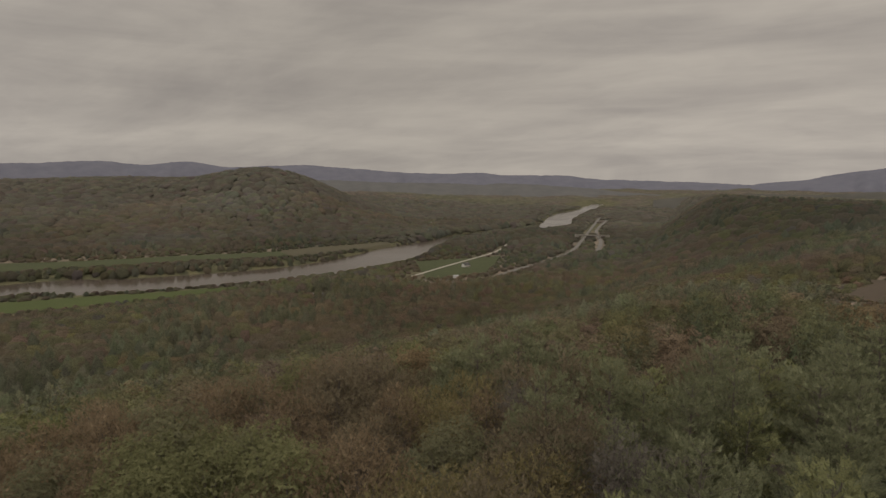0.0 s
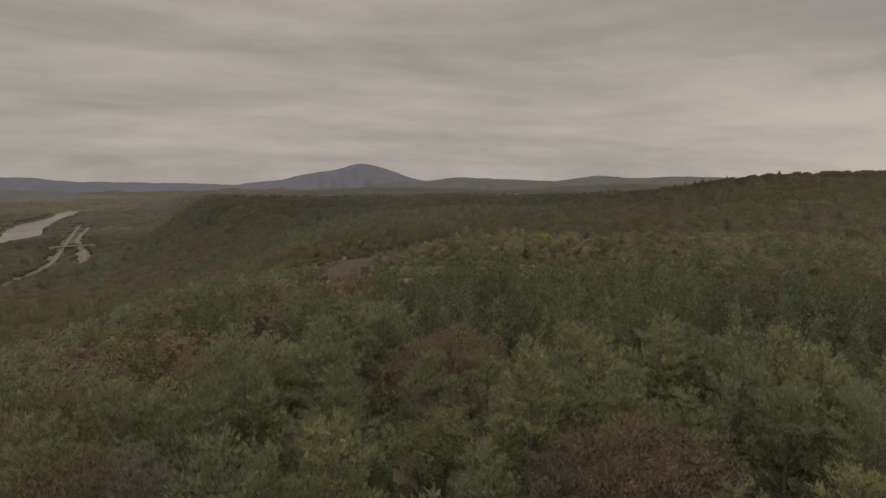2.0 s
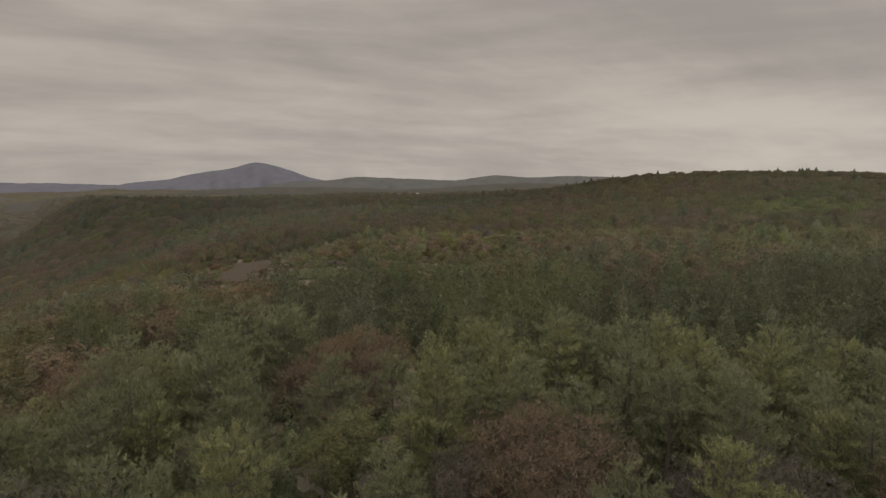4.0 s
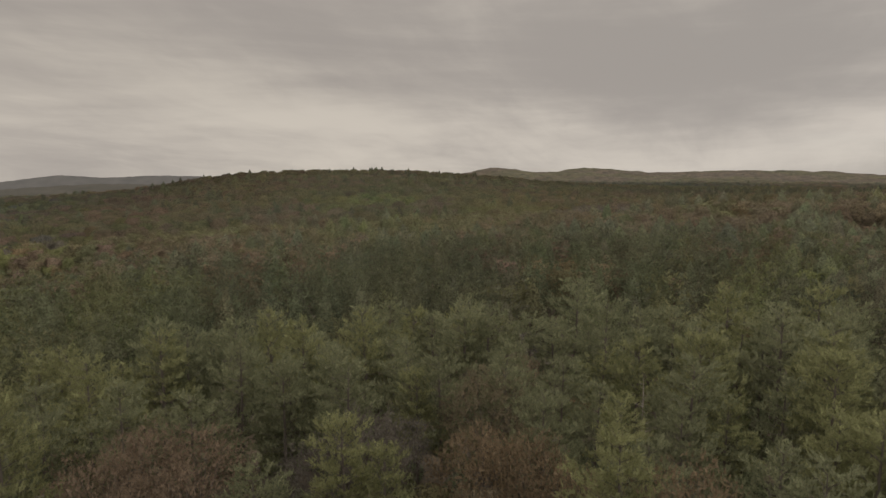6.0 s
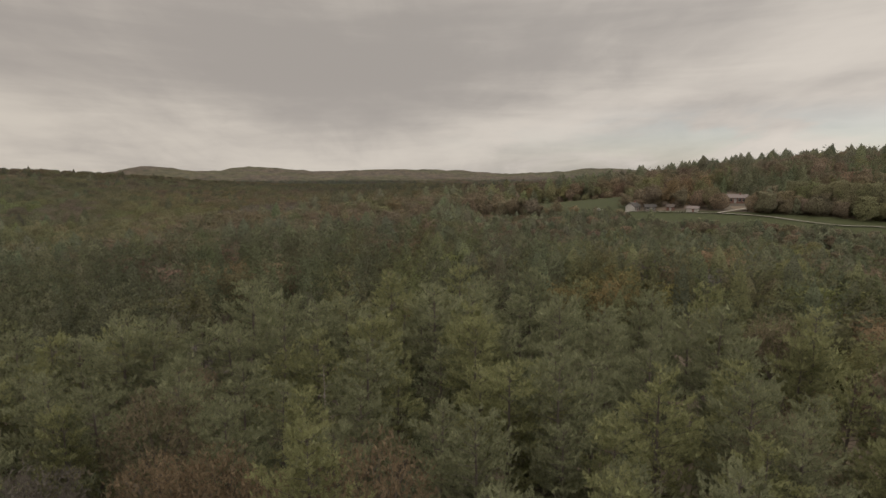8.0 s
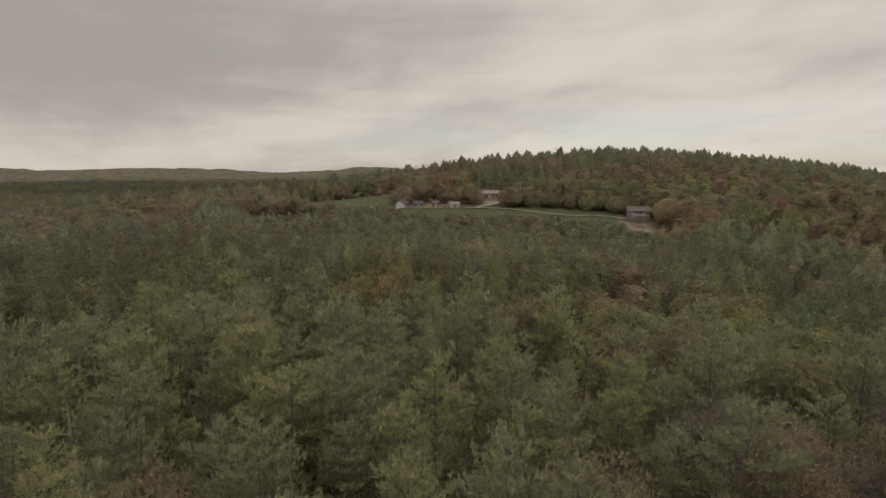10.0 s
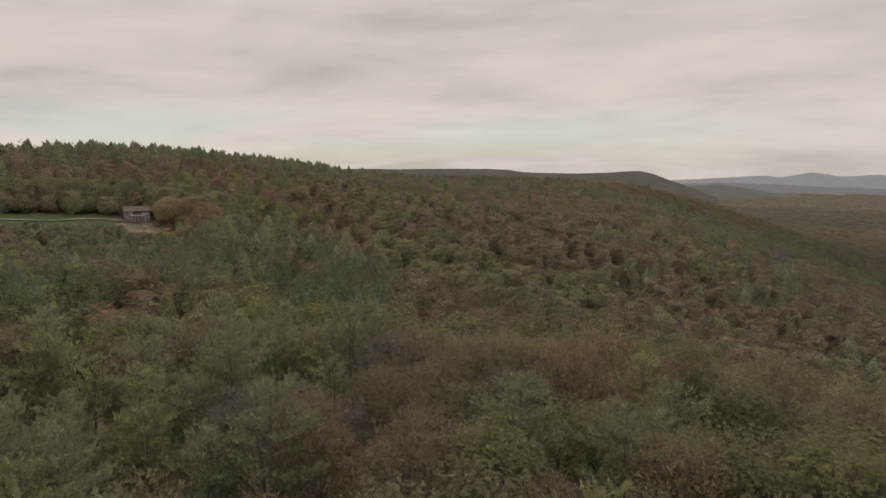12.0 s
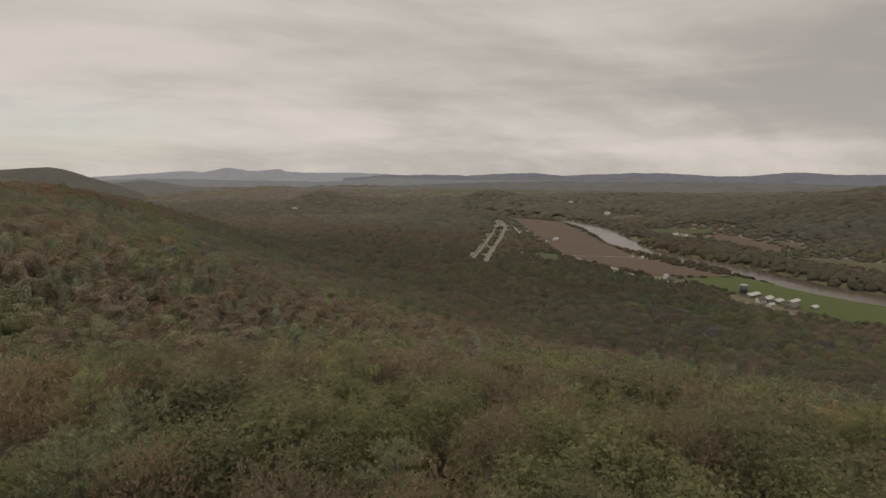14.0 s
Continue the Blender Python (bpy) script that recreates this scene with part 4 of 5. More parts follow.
def stature(x, y):
    """Growth kept lower beside the river, the roads and the open land, to show them from the camera."""
    az, r = np.degrees(np.arctan2(x, y)) % 360, np.hypot(x, y)
    tall_bank = (az > 357.5) | (az < 9.0)
    low = np.where((az > 240) & (az < 300), np.where(az < 270, 0.45, 0.55), np.where((az > 316) & (az < 336), 0.62, 0.4))
    f = low + (1 - low) * smooth((line_distance(x, y, RIVER) - river_half(y) - 10) / 110)
    # tall trees hide the upper river and its wooded bend from the camera
    f = np.where((az > 240) & (az < 272) & (r > 1790), 1.0, f)
    f = np.where(tall_bank, 1.0 + 0.8 * smooth((r - 1000) / 80), f)
    for name, (mat, width, line) in ROADS.items():
        if width > 5.2:
            f = np.minimum(f, 0.45 + 0.55 * smooth((line_distance(x, y, rounded(line, 4)) - 8) / 40))
    for name, (mat, corners) in FIELDS.items():
        reach = 130 if math.hypot(*corners[0]) > 600 else (70 if "meadow" in name or "paddock" in name else 10)
        low = 0.7 if name.startswith("house") else 0.28
        f = np.minimum(f, low + (1 - low) * smooth((line_distance(x, y, corners + corners[:1]) - 3) / reach))
    # growth below the hill meadows kept low so that they show from the camera
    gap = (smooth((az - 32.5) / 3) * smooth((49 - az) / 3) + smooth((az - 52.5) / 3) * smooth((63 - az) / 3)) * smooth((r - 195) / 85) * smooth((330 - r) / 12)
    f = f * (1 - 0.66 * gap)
    # pines below the hill pasture kept low so that it shows from the camera
    young = smooth((az - 128) / 6) * smooth((177 - az) / 6) * smooth((r - 165) / 95) * smooth((np.where(az < 147, 338, 301) - r) / 4)
    return f * (1 - 0.63 * young)


def crown_form(pine, g, ring, rows, h, w, lift, lobes):
    """The closed heart of a crown: a lobed dome for a hardwood, a blunt cone with ragged tiers for a pine. Corners, triangles and normals."""
    vs = []
    ways, turns = unit(g.normal(0, 1, (5, 3))), g.uniform(0, 6.28, 5)
    mid = np.array([g.normal(0, 0.5), g.normal(0, 0.5), h * 0.48])
    for k in range(rows):
        u = k / rows
        t = (np.arange(ring) + 0.5 * (k % 2)) * 2 * np.pi / ring + g.normal(0, 0.12, ring)
        if pine:
            rad = w * (1 - u) ** 0.62 * np.where((np.arange(ring) + k) % 2, 1.12, 0.82) * g.uniform(0.84, 1.14, ring)
            z = h * (0.10 + 0.84 * u) + g.normal(0, 0.5, ring)
            p = np.column_stack([np.cos(t) * rad, np.sin(t) * rad, z])
        else:
            th = radians(-62) + u * radians(150) if lobes > 0.08 else radians(-60) + u * radians(180)
            rad, up = w * max(math.cos(th), 0.0) ** 0.8, h * 0.44 * math.sin(th)
            if lobes < 0.08 and k == 0:
                rad, up = w * 0.92, -h * 0.56
            p = mid + np.column_stack([np.cos(t) * rad, np.sin(t) * rad, np.full(ring, up)])
            d = unit((p - mid) / (w, w, h * 0.45))
            bulge = 1 + lobes * sum(np.cos(4.6 * (d @ q) + e) for q, e in zip(ways, turns)) + g.normal(0, lobes / 2, ring)
            p = mid + (p - mid) * bulge[:, None]
        vs.append(p)
    v = np.concatenate(vs + [np.array([[g.normal(0, 0.4), g.normal(0, 0.4), h * (0.97 if pine else g.uniform(0.86, 0.95))]])])
    tri = []
    for k in range(rows - 1):
        for i in range(ring):
            p, q = k * ring + i, k * ring + (i + 1) % ring
            tri += [(p, q, q + ring), (p, q + ring, p + ring)]
    o = (rows - 1) * ring
    tri = np.array(tri + [(o + i, o + (i + 1) % ring, len(v) - 1) for i in range(ring)])
    nf = np.cross(v[tri[:, 1]] - v[tri[:, 0]], v[tri[:, 2]] - v[tri[:, 0]])
    nrm = np.zeros_like(v)
    for c in range(3):
        np.add.at(nrm, tri[:, c], nf)
    return v, tri, unit(unit(nrm) + (0, 0, lift))


def lod_shape(kind, g, n_leaf, size, detail):
    """A light tree for the woods further off: the heart of the crown, and loose sprays of leaves, buds or needles over it."""
    pine = kind in ("pine", "pale")
    h, w = (18.5, 4.9) if pine else (15.5, 5.7)
    ring, rows = ((6, 3), (7, 4), (7, 4))[detail]
    v, tri, nrm = crown_form(pine, g, ring, rows, h, w, (1.0, 0.65, 1.0)[detail], (0.05, 0.10, 0.12)[detail])
    mid = np.array([0, 0, h * (0.3 if pine else 0.5)])
    full = v.copy()
    if detail == 2:
        # only the dense heart of the crown is closed; loose sprays make up the rest
        v = mid + (v - mid) * ((0.5, 0.5, 0.74) if pine and n_leaf > 200 else (0.92, 0.92, 0.97) if pine else (0.64, 0.64, 0.70))
    if n_leaf and pine and detail:
        lv, lt, ln, boughs = pine_sprays(g, h * (1.0 if n_leaf > 300 else 0.90), w * (1.28 if n_leaf > 300 else 1.12), 14 if n_leaf > 300 else 9, 3 if n_leaf > 300 else 1, n_leaf, size, 0.22, 0.55)
    elif n_leaf:
        k = g.integers(0, len(tri), n_leaf)
        u = g.dirichlet((1, 1, 1), n_leaf)
        if detail == 2:
            m = 14 + n_leaf // 22
            heads = mid + ((full[tri[k[:m]]] * u[:m, :, None]).sum(1) - mid) * 0.90
            which = g.integers(0, m, n_leaf)
            off = unit(g.normal(0, 1, (n_leaf, 3))) * g.uniform(0.3, 1.0, (n_leaf, 1)) ** 0.5 * w * 0.30 * g.uniform(0.7, 1.25, m)[which][:, None]
            c = heads[which] + off
            ln = unit(unit(off) * 0.55 + unit((c - mid) / (w, w, h * 0.4)) * 0.6 + (0, 0, 0.5))
        else:
            c = (v[tri[k]] * u[:, :, None]).sum(1)
            ln = unit((nrm[tri[k]] * u[:, :, None]).sum(1) + g.normal(0, 0.18, (n_leaf, 3)))
            c = c + ln * g.normal(0.25, 0.45, (n_leaf, 1))
        q = unit(ln + g.normal(0, 0.45, (n_leaf, 3)))
        e1 = unit(np.cross(q, g.normal(0, 1, (n_leaf, 3))))
        e2 = np.cross(q, e1)
        k = size * g.uniform(0.6, 1.4, (n_leaf, 1))
        lv = np.stack([c - e1 * k * 0.5 - e2 * k * 0.3, c + e1 * k * 0.55 - e2 * k * 0.15, c + e2 * k * 0.6], 1).reshape(-1, 3)
        lt = along(lv, np.arange(n_leaf)[:, None] * 3 + np.arange(3), ln)
        ln = np.repeat(ln, 3, 0)
    if n_leaf:
        tri = np.concatenate([tri, lt + len(v)])
        v, nrm = np.concatenate([v, lv]), np.concatenate([nrm, ln])
    return v.astype(np.float32), tri.astype(np.int32), nrm.astype(np.float32)


def slope(x, y):
    """Rise of the ground eastward and northward."""
    return np.array([(height(x + 9, y) - height(x - 9, y)) / 18, (height(x, y + 9) - height(x, y - 9)) / 18])


# mean tree colour greyed for haze; woods further off take more of it
HAZED_MEAN = np.array((0.158, 0.148, 0.126))


def build_woods(name, r0, r1, step, n_leaf, size, detail, seed, label, tone=1.0, low=1.0, sector=None, skip=None, alike=0.0, vary=(0.72, 1.2), broad=1.0):
    g = np.random.default_rng(seed)
    x, y = scatter(r0, r1, step, g, sector=sector)
    if skip:
        az, r = np.degrees(np.arctan2(x, y)) % 360, np.hypot(x, y)
        keep = ~((az > skip[0]) & (az < skip[1]) & (r > skip[2]) & (r < skip[3]))
        x, y = x[keep], y[keep]
    z = height(x, y)
    k = choose(x, y, g)
    V, T, C, D, off = [], [], [], [], 0
    for ki, kind in enumerate(ORDER):
        for var in range(5):
            sel = np.where((k == ki) & (np.arange(len(x)) % 5 == var))[0]
            if not len(sel):
                continue
            v, t, nv = lod_shape(kind, g, n_leaf, size, detail)
            n = len(sel)
            a = g.uniform(0, 6.283, n)
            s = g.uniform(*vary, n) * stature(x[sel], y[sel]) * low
            wx = broad * (0.3 + 0.7 * s) * g.uniform(0.9, 1.15, n) * (1.0 if step < 9.8 else step / 8.6)
            co, si = np.cos(a) * wx, np.sin(a) * wx
            P = np.empty((n, len(v), 3), np.float32)
            P[:, :, 0] = co[:, None] * v[:, 0] - si[:, None] * v[:, 1] + x[sel][:, None]
            P[:, :, 1] = si[:, None] * v[:, 0] + co[:, None] * v[:, 1] + y[sel][:, None]
            # far crowns stand for whole clumps, and lie along the slope
            fall = slope(x[sel], y[sel]) if detail == 0 else np.zeros((2, n))
            P[:, :, 2] = v[:, 2] * s[:, None] + (z[sel] - 0.3)[:, None] + (P[:, :, 0] - x[sel][:, None]) * fall[0][:, None] + (P[:, :, 1] - y[sel][:, None]) * fall[1][:, None]
            V.append(P.reshape(-1, 3))
            Q = np.empty_like(P)
            ca, sa = np.cos(a)[:, None], np.sin(a)[:, None]
            Q[:, :, 0], Q[:, :, 1], Q[:, :, 2] = ca * nv[:, 0] - sa * nv[:, 1], sa * nv[:, 0] + ca * nv[:, 1], nv[:, 2]
            Q[:, :, 0] -= fall[0][:, None] * nv[:, 2]
            Q[:, :, 1] -= fall[1][:, None] * nv[:, 2]
            Q /= np.linalg.norm(Q, axis=2, keepdims=True)
            D.append(Q.reshape(-1, 3))
            T.append((t[None] + (off + np.arange(n) * len(v))[:, None, None]).reshape(-1, 3))
            off += n * len(v)
            # tone darkens further woods for the self-shade that their closed crowns lack
            base = (np.array(SPECIES[kind]) * (1 - alike) + HAZED_MEAN * alike) * tone
            # haze painted into the colour: lighter and greyer with distance
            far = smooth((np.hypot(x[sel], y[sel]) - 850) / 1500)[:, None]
            base = base * (1 + 0.75 * far) * (1 - 0.3 * far) + HAZED_MEAN * 0.8 * 0.3 * far
            col = base * g.uniform(*((0.80, 1.2) if kind in ("pine", "pale") else (0.88, 1.12)), (n, 1)) * (1 + g.normal(0, 0.035, (n, 3)))
            if detail == 0 and low > 0.7:
                # whole stands differ at random in tone and warmth
                a1, a2 = value_noise(x[sel], y[sel], 270, 61) - 0.5, value_noise(x[sel], y[sel], 190, 62) - 0.5
                col = col * (1 + 0.42 * a1[:, None]) * (1 + a2[:, None] * np.array((0.22, 0.04, -0.10)))
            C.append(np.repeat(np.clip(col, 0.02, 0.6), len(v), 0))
    V, T, C = np.concatenate(V), np.concatenate(T), np.concatenate(C)
    me = bpy.data.meshes.new(name)
    me.vertices.add(len(V))
    me.vertices.foreach_set("co", V.ravel())
    me.loops.add(T.size)
    me.loops.foreach_set("vertex_index", T.ravel())
    me.polygons.add(len(T))
    me.polygons.foreach_set("loop_start", np.arange(len(T), dtype=np.int32) * 3)
    me.update(calc_edges=True)
    me.materials.append(FAR_FOLIAGE if step > 9.9 else WOODS)
    me.polygons.foreach_set("use_smooth", np.ones(len(T), bool))
    me.normals_split_custom_set_from_vertices(np.concatenate(D).tolist())
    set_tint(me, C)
    ob = new(name, me)
    tagged(ob, label, "woods", kind="stuff")
    print(name, len(x), len(T))


build_trees(30, NEAR, 9.0, 2500, 0.70, 40, 62, 0.53, 11, [m for m in LANDMARKS if m[1] <= NEAR])
build_trees(NEAR, BELT, 9.4, 1300, 0.92, 36, 34, 0.75, 12, [m for m in LANDMARKS if m[1] > NEAR])
build_woods("hilltop_woods", 4, 30, 8.6, 60, 1.4, 2, 31, "mixed pines and budding hardwoods below the hilltop")
build_woods("undergrowth", 28, BELT, 7.0, 14, 1.6, 1, 35, "low young growth between the forest trees", low=0.35, tone=1.15)
build_woods("thicket", BELT, 430, 8.0, 5, 1.6, 0, 37, "low young growth under the woods", tone=0.9, low=0.36, skip=(127, 180, 160, 330))
build_woods("middle_woods", BELT, 250, 9.8, 380, 0.82, 2, 49, "dense mixed woods of pine and budding hardwood", vary=(0.75, 1.3), broad=1.12, tone=0.92)
build_woods("young_pines", 172, 335, 4.9, 45, 1.1, 1, 38, "low pines below the hill pasture", low=0.95, sector=(127, 178), alike=0.1, tone=0.95)
build_woods("hillside_woods", 250, 430, 8.4, 190, 1.0, 2, 33, "mixed spring woods over the hillsides", tone=1.04, skip=(138, 190, 302, 580), vary=(0.76, 1.22), broad=1.22, alike=0.15)
build_woods("house_woods", 302, 430, 8.4, 260, 0.85, 2, 50, "budding hardwoods and dark pines behind the hill pasture", tone=1.0, sector=(138, 190), vary=(0.7, 1.2), broad=1.05, low=0.9)
build_woods("ridge_woods", 430, 580, 8.0, 90, 0.95, 2, 39, "pines and budding hardwoods on the southern hill", tone=0.92, sector=(138, 190), vary=(0.84, 1.12), broad=1.22, alike=0.2, low=1.07)
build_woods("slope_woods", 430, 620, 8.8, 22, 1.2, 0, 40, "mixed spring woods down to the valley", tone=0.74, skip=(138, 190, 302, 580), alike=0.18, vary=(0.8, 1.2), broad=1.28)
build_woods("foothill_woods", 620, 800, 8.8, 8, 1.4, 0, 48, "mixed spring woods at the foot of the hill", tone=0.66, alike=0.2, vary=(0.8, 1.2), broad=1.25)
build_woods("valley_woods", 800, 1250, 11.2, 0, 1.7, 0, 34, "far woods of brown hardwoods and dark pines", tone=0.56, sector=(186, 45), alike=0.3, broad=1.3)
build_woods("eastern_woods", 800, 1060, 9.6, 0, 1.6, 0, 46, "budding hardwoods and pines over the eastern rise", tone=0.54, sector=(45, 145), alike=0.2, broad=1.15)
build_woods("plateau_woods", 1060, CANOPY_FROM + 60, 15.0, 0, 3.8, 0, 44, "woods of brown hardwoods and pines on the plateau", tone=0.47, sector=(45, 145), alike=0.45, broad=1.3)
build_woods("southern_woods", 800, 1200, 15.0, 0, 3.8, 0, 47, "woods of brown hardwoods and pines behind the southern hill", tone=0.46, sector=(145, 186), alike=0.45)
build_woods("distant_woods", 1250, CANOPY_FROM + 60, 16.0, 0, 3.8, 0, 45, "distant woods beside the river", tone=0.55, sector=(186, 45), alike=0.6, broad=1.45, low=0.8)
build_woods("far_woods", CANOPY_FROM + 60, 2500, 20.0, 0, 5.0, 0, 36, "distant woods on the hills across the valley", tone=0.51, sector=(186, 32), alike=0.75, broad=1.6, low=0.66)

# ---- buildings, vehicles and poles ----


def box(bm, x0, x1, y0, y1, z0, z1):
    v = [bm.verts.new(p) for p in ((x0, y0, z0), (x1, y0, z0), (x1, y1, z0), (x0, y1, z0), (x0, y0, z1), (x1, y0, z1), (x1, y1, z1), (x0, y1, z1))]
    for f in ((3, 2, 1, 0), (4, 5, 6, 7), (0, 1, 5, 4), (1, 2, 6, 5), (2, 3, 7, 6), (3, 0, 4, 7)):
        bm.faces.new([v[i] for i in f])
    return bm


def prism(bm, profile, y0, y1):
    """Profile in x and z, drawn out along y."""
    a = [bm.verts.new((x, y0, z)) for x, z in profile]
    b = [bm.verts.new((x, y1, z)) for x, z in profile]
    n = len(profile)
    bm.faces.new(a)
    bm.faces.new(b[::-1])
    for i in range(n):
        bm.faces.new((a[i], b[i], b[(i + 1) % n], a[(i + 1) % n]))
    bmesh.ops.recalc_face_normals(bm, faces=bm.faces)
    return bm


def house(name, label, category, az, r, turn, width, depth, eaves, rise, wall_mat, roof_mat, windows=(0, 0), door=True, chimney=False, deck=False, lift=0.0):
    """A gabled building: ridge along its width, front towards the viewer when turn is 0."""
    x, y = at(az, r)
    c = [(x + dx, y + dy) for dx in (-width / 3, width / 3) for dy in (-depth / 3, depth / 3)]
    z = min(float(height(*q)) for q in c) + lift
    th = new(name)
    th.matrix_basis = pose(x, y, z, 0, 0, -az + turn)
    hw, hd = width / 2, depth / 2
    # walls: gable ends at both ends of the ridge, foundation sunk into the slope
    bm = bmesh.new()
    prof = [(-hd, -2.5), (hd, -2.5), (hd, eaves), (0, eaves + rise), (-hd, eaves)]
    prism(bm, prof, -hw, hw)
    bmesh.ops.rotate(bm, verts=bm.verts, cent=(0, 0, 0), matrix=Matrix.Rotation(radians(90), 3, "Z"))
    part("wall", bm, wall_mat, th)
    over, thick = 0.5, 0.22
    slope = rise / hd
    for s in (-1, 1):
        bm = bmesh.new()
        prof = [(0, eaves + rise + 0.03), (s * (hd + over), eaves - over * slope + 0.03), (s * (hd + over), eaves - over * slope + thick), (0, eaves + rise + thick + 0.05)]
        prism(bm, prof, -hw - over, hw + over)
        bmesh.ops.rotate(bm, verts=bm.verts, cent=(0, 0, 0), matrix=Matrix.Rotation(radians(90), 3, "Z"))
        part("roof", bm, roof_mat, th)
    rows, cols = windows
    storey = eaves / max(rows, 1)
    for i in range(rows):
        for j in range(cols):
            u = (j + 0.5) / cols * width - hw
            if deck and i == rows - 1 and abs(u) < width * 0.2:
                continue
            wz = i * storey + storey * 0.36
            ww, wh = min(1.3, width / cols * 0.55), min(1.5, storey * 0.48)
            bm = bmesh.new()
            for q in ((u - ww / 2 - 0.14, u - ww / 2, wz - 0.14, wz + wh + 0.14), (u + ww / 2, u + ww / 2 + 0.14, wz - 0.14, wz + wh + 0.14),
                      (u - ww / 2, u + ww / 2, wz - 0.14, wz), (u - ww / 2, u + ww / 2, wz + wh, wz + wh + 0.14), (u - 0.04, u + 0.04, wz, wz + wh)):
                box(bm, q[0], q[1], -hd - 0.09, -hd - 0.004, q[2], q[3])
            win = part("window", bm, WHITE, th, "white-framed window")
            part("pane", box(bmesh.new(), u - ww / 2, u + ww / 2, -hd - 0.03, -hd - 0.006, wz, wz + wh), GLASS, win, "dark glass pane")
    if door:
        u = width * 0.08
        part("door", box(bmesh.new(), u - 0.5, u + 0.5, -hd - 0.07, -hd - 0.004, 0.05, 2.1), RED_WALL if wall_mat is WHITE else WHITE, th, "painted front door")
    if chimney:
        part("chimney", box(bmesh.new(), width * 0.2, width * 0.2 + 0.8, -0.4, 0.4, eaves + rise - 0.8, eaves + rise + 1.1), RED_WALL, th, "red brick chimney")
    if deck:
        part("deck", box(bmesh.new(), -width * 0.28, width * 0.28, -hd - 2.0, -hd - 0.005, eaves * 0.47, eaves * 0.47 + 0.18), WHITE, th, "white wooden deck")
        for k in range(5):
            u = -width * 0.27 + k * width * 0.54 / 4
            part("post", box(bmesh.new(), u - 0.1, u + 0.1, -hd - 1.95, -hd - 1.8, -1.2, eaves * 0.47 + 1.0), WHITE, th)
        part("rail", box(bmesh.new(), -width * 0.28, width * 0.28, -hd - 1.99, -hd - 1.90, eaves * 0.47 + 0.9, eaves * 0.47 + 1.0), WHITE, th)
        # flat dark panel stands in for the shade of the recess
        part("opening", box(bmesh.new(), -width * 0.18, width * 0.18, -hd - 0.06, -hd - 0.004, eaves * 0.52, eaves * 0.9), GLASS, th, "wide dark panel for the shaded recess behind the deck")
    return tagged(th, label, category)


house("house", "grey two-storey house with white window trim and a deck", "house", 169, 315, 8, 10.8, 7.4, 4.0, 1.9, GREY_WALL, BROWN_ROOF, (2, 7), False, False, True, lift=1.6)
house("house", "long low ranch house with red siding and a pale roof", "house", 154.8, 349, -6, 12.5, 7, 2.9, 1.5, RED_WALL, PALE_ROOF, (1, 6), True, True)
house("house", "small white clapboard farmhouse with a grey roof", "house", 146.3, 337, 62, 6.6, 5.4, 3.0, 1.9, WHITE, GREY_ROOF, (1, 3), True, True)
house("shed", "low grey shed beside the white farmhouse", "shed", 147.8, 336, 10, 5.4, 4.6, 2.2, 1.2, GREY_WALL, GREY_ROOF, (1, 2), True)
house("shed", "weathered brown shed at the edge of the trees", "shed", 149.6, 333, -10, 3.6, 3.4, 2.1, 1.1, RED_WALL, BROWN_ROOF, (0, 0), True)
house("garage", "white garage with a pale metal roof", "garage", 151.5, 326, -8, 5.4, 4.6, 2.3, 1.0, WHITE, PALE_ROOF, (0, 0), True)

# farm by the river
house("barn", "long white dairy barn with a metal roof", "barn", 278.5, 758, 62, 23, 9, 2.8, 1.9, GREY_WALL, METAL_ROOF, (1, 6), True)
house("barn", "white free-stall barn with a worn metal roof", "barn", 279.7, 745, 70, 18, 9, 2.8, 1.8, GREY_WALL, METAL_ROOF, (1, 5), True)
house("barn", "white barn with a worn metal roof", "barn", 280.5, 738, 66, 15, 8, 2.6, 1.6, GREY_WALL, METAL_ROOF, (1, 5), True)
house("barn", "long white barn beside the farm field", "barn", 281.7, 744, 72, 22, 7, 2.6, 1.5, GREY_WALL, METAL_ROOF, (1, 6), True)
house("barn", "grey-roofed machine barn beside the farm field", "barn", 281.6, 718, 74, 23, 9, 2.8, 1.8, GREY_WALL, GREY_ROOF, (0, 0), True)
house("shed", "low cream farm shed", "shed", 283.2, 726, 72, 12, 6, 2.4, 1.4, GREY_WALL, METAL_ROOF, (0, 0), True)
house("shed", "small white farm shed", "shed", 280.0, 712, 60, 9, 5, 2.6, 1.4, WHITE, METAL_ROOF, (0, 0), True)
house("house", "small grey-roofed farmhouse beside the barns", "house", 279.2, 728, 40, 9, 7, 4.2, 2.4, WHITE, GREY_ROOF, (2, 3), True, True)

# roadside places and far houses
house("house", "white farmhouse with a grey roof among bare trees", "house", 348.2, 700, 30, 12, 8, 4.2, 2.6, WHITE, GREY_ROOF, (2, 5), True, True)
house("barn", "pale metal-roofed barn among bare trees", "barn", 347.2, 706, 40, 12, 8, 3.4, 2.2, WHITE, METAL_ROOF, (0, 0), True)
house("house", "white house beside the valley road", "house", 2.3, 908, 40, 11, 8, 4.6, 2.8, WHITE, GREY_ROOF, (2, 4), True, True)
house("shed", "white shed beside the valley road", "shed", 1.3, 812, 10, 7, 5, 3.0, 1.8, WHITE, METAL_ROOF, (0, 0), True)
house("house", "lone white house across the river", "house", 353.6, 1480, 30, 13, 9, 5.5, 3.4, WHITE, GREY_ROOF, (2, 4), True, True)
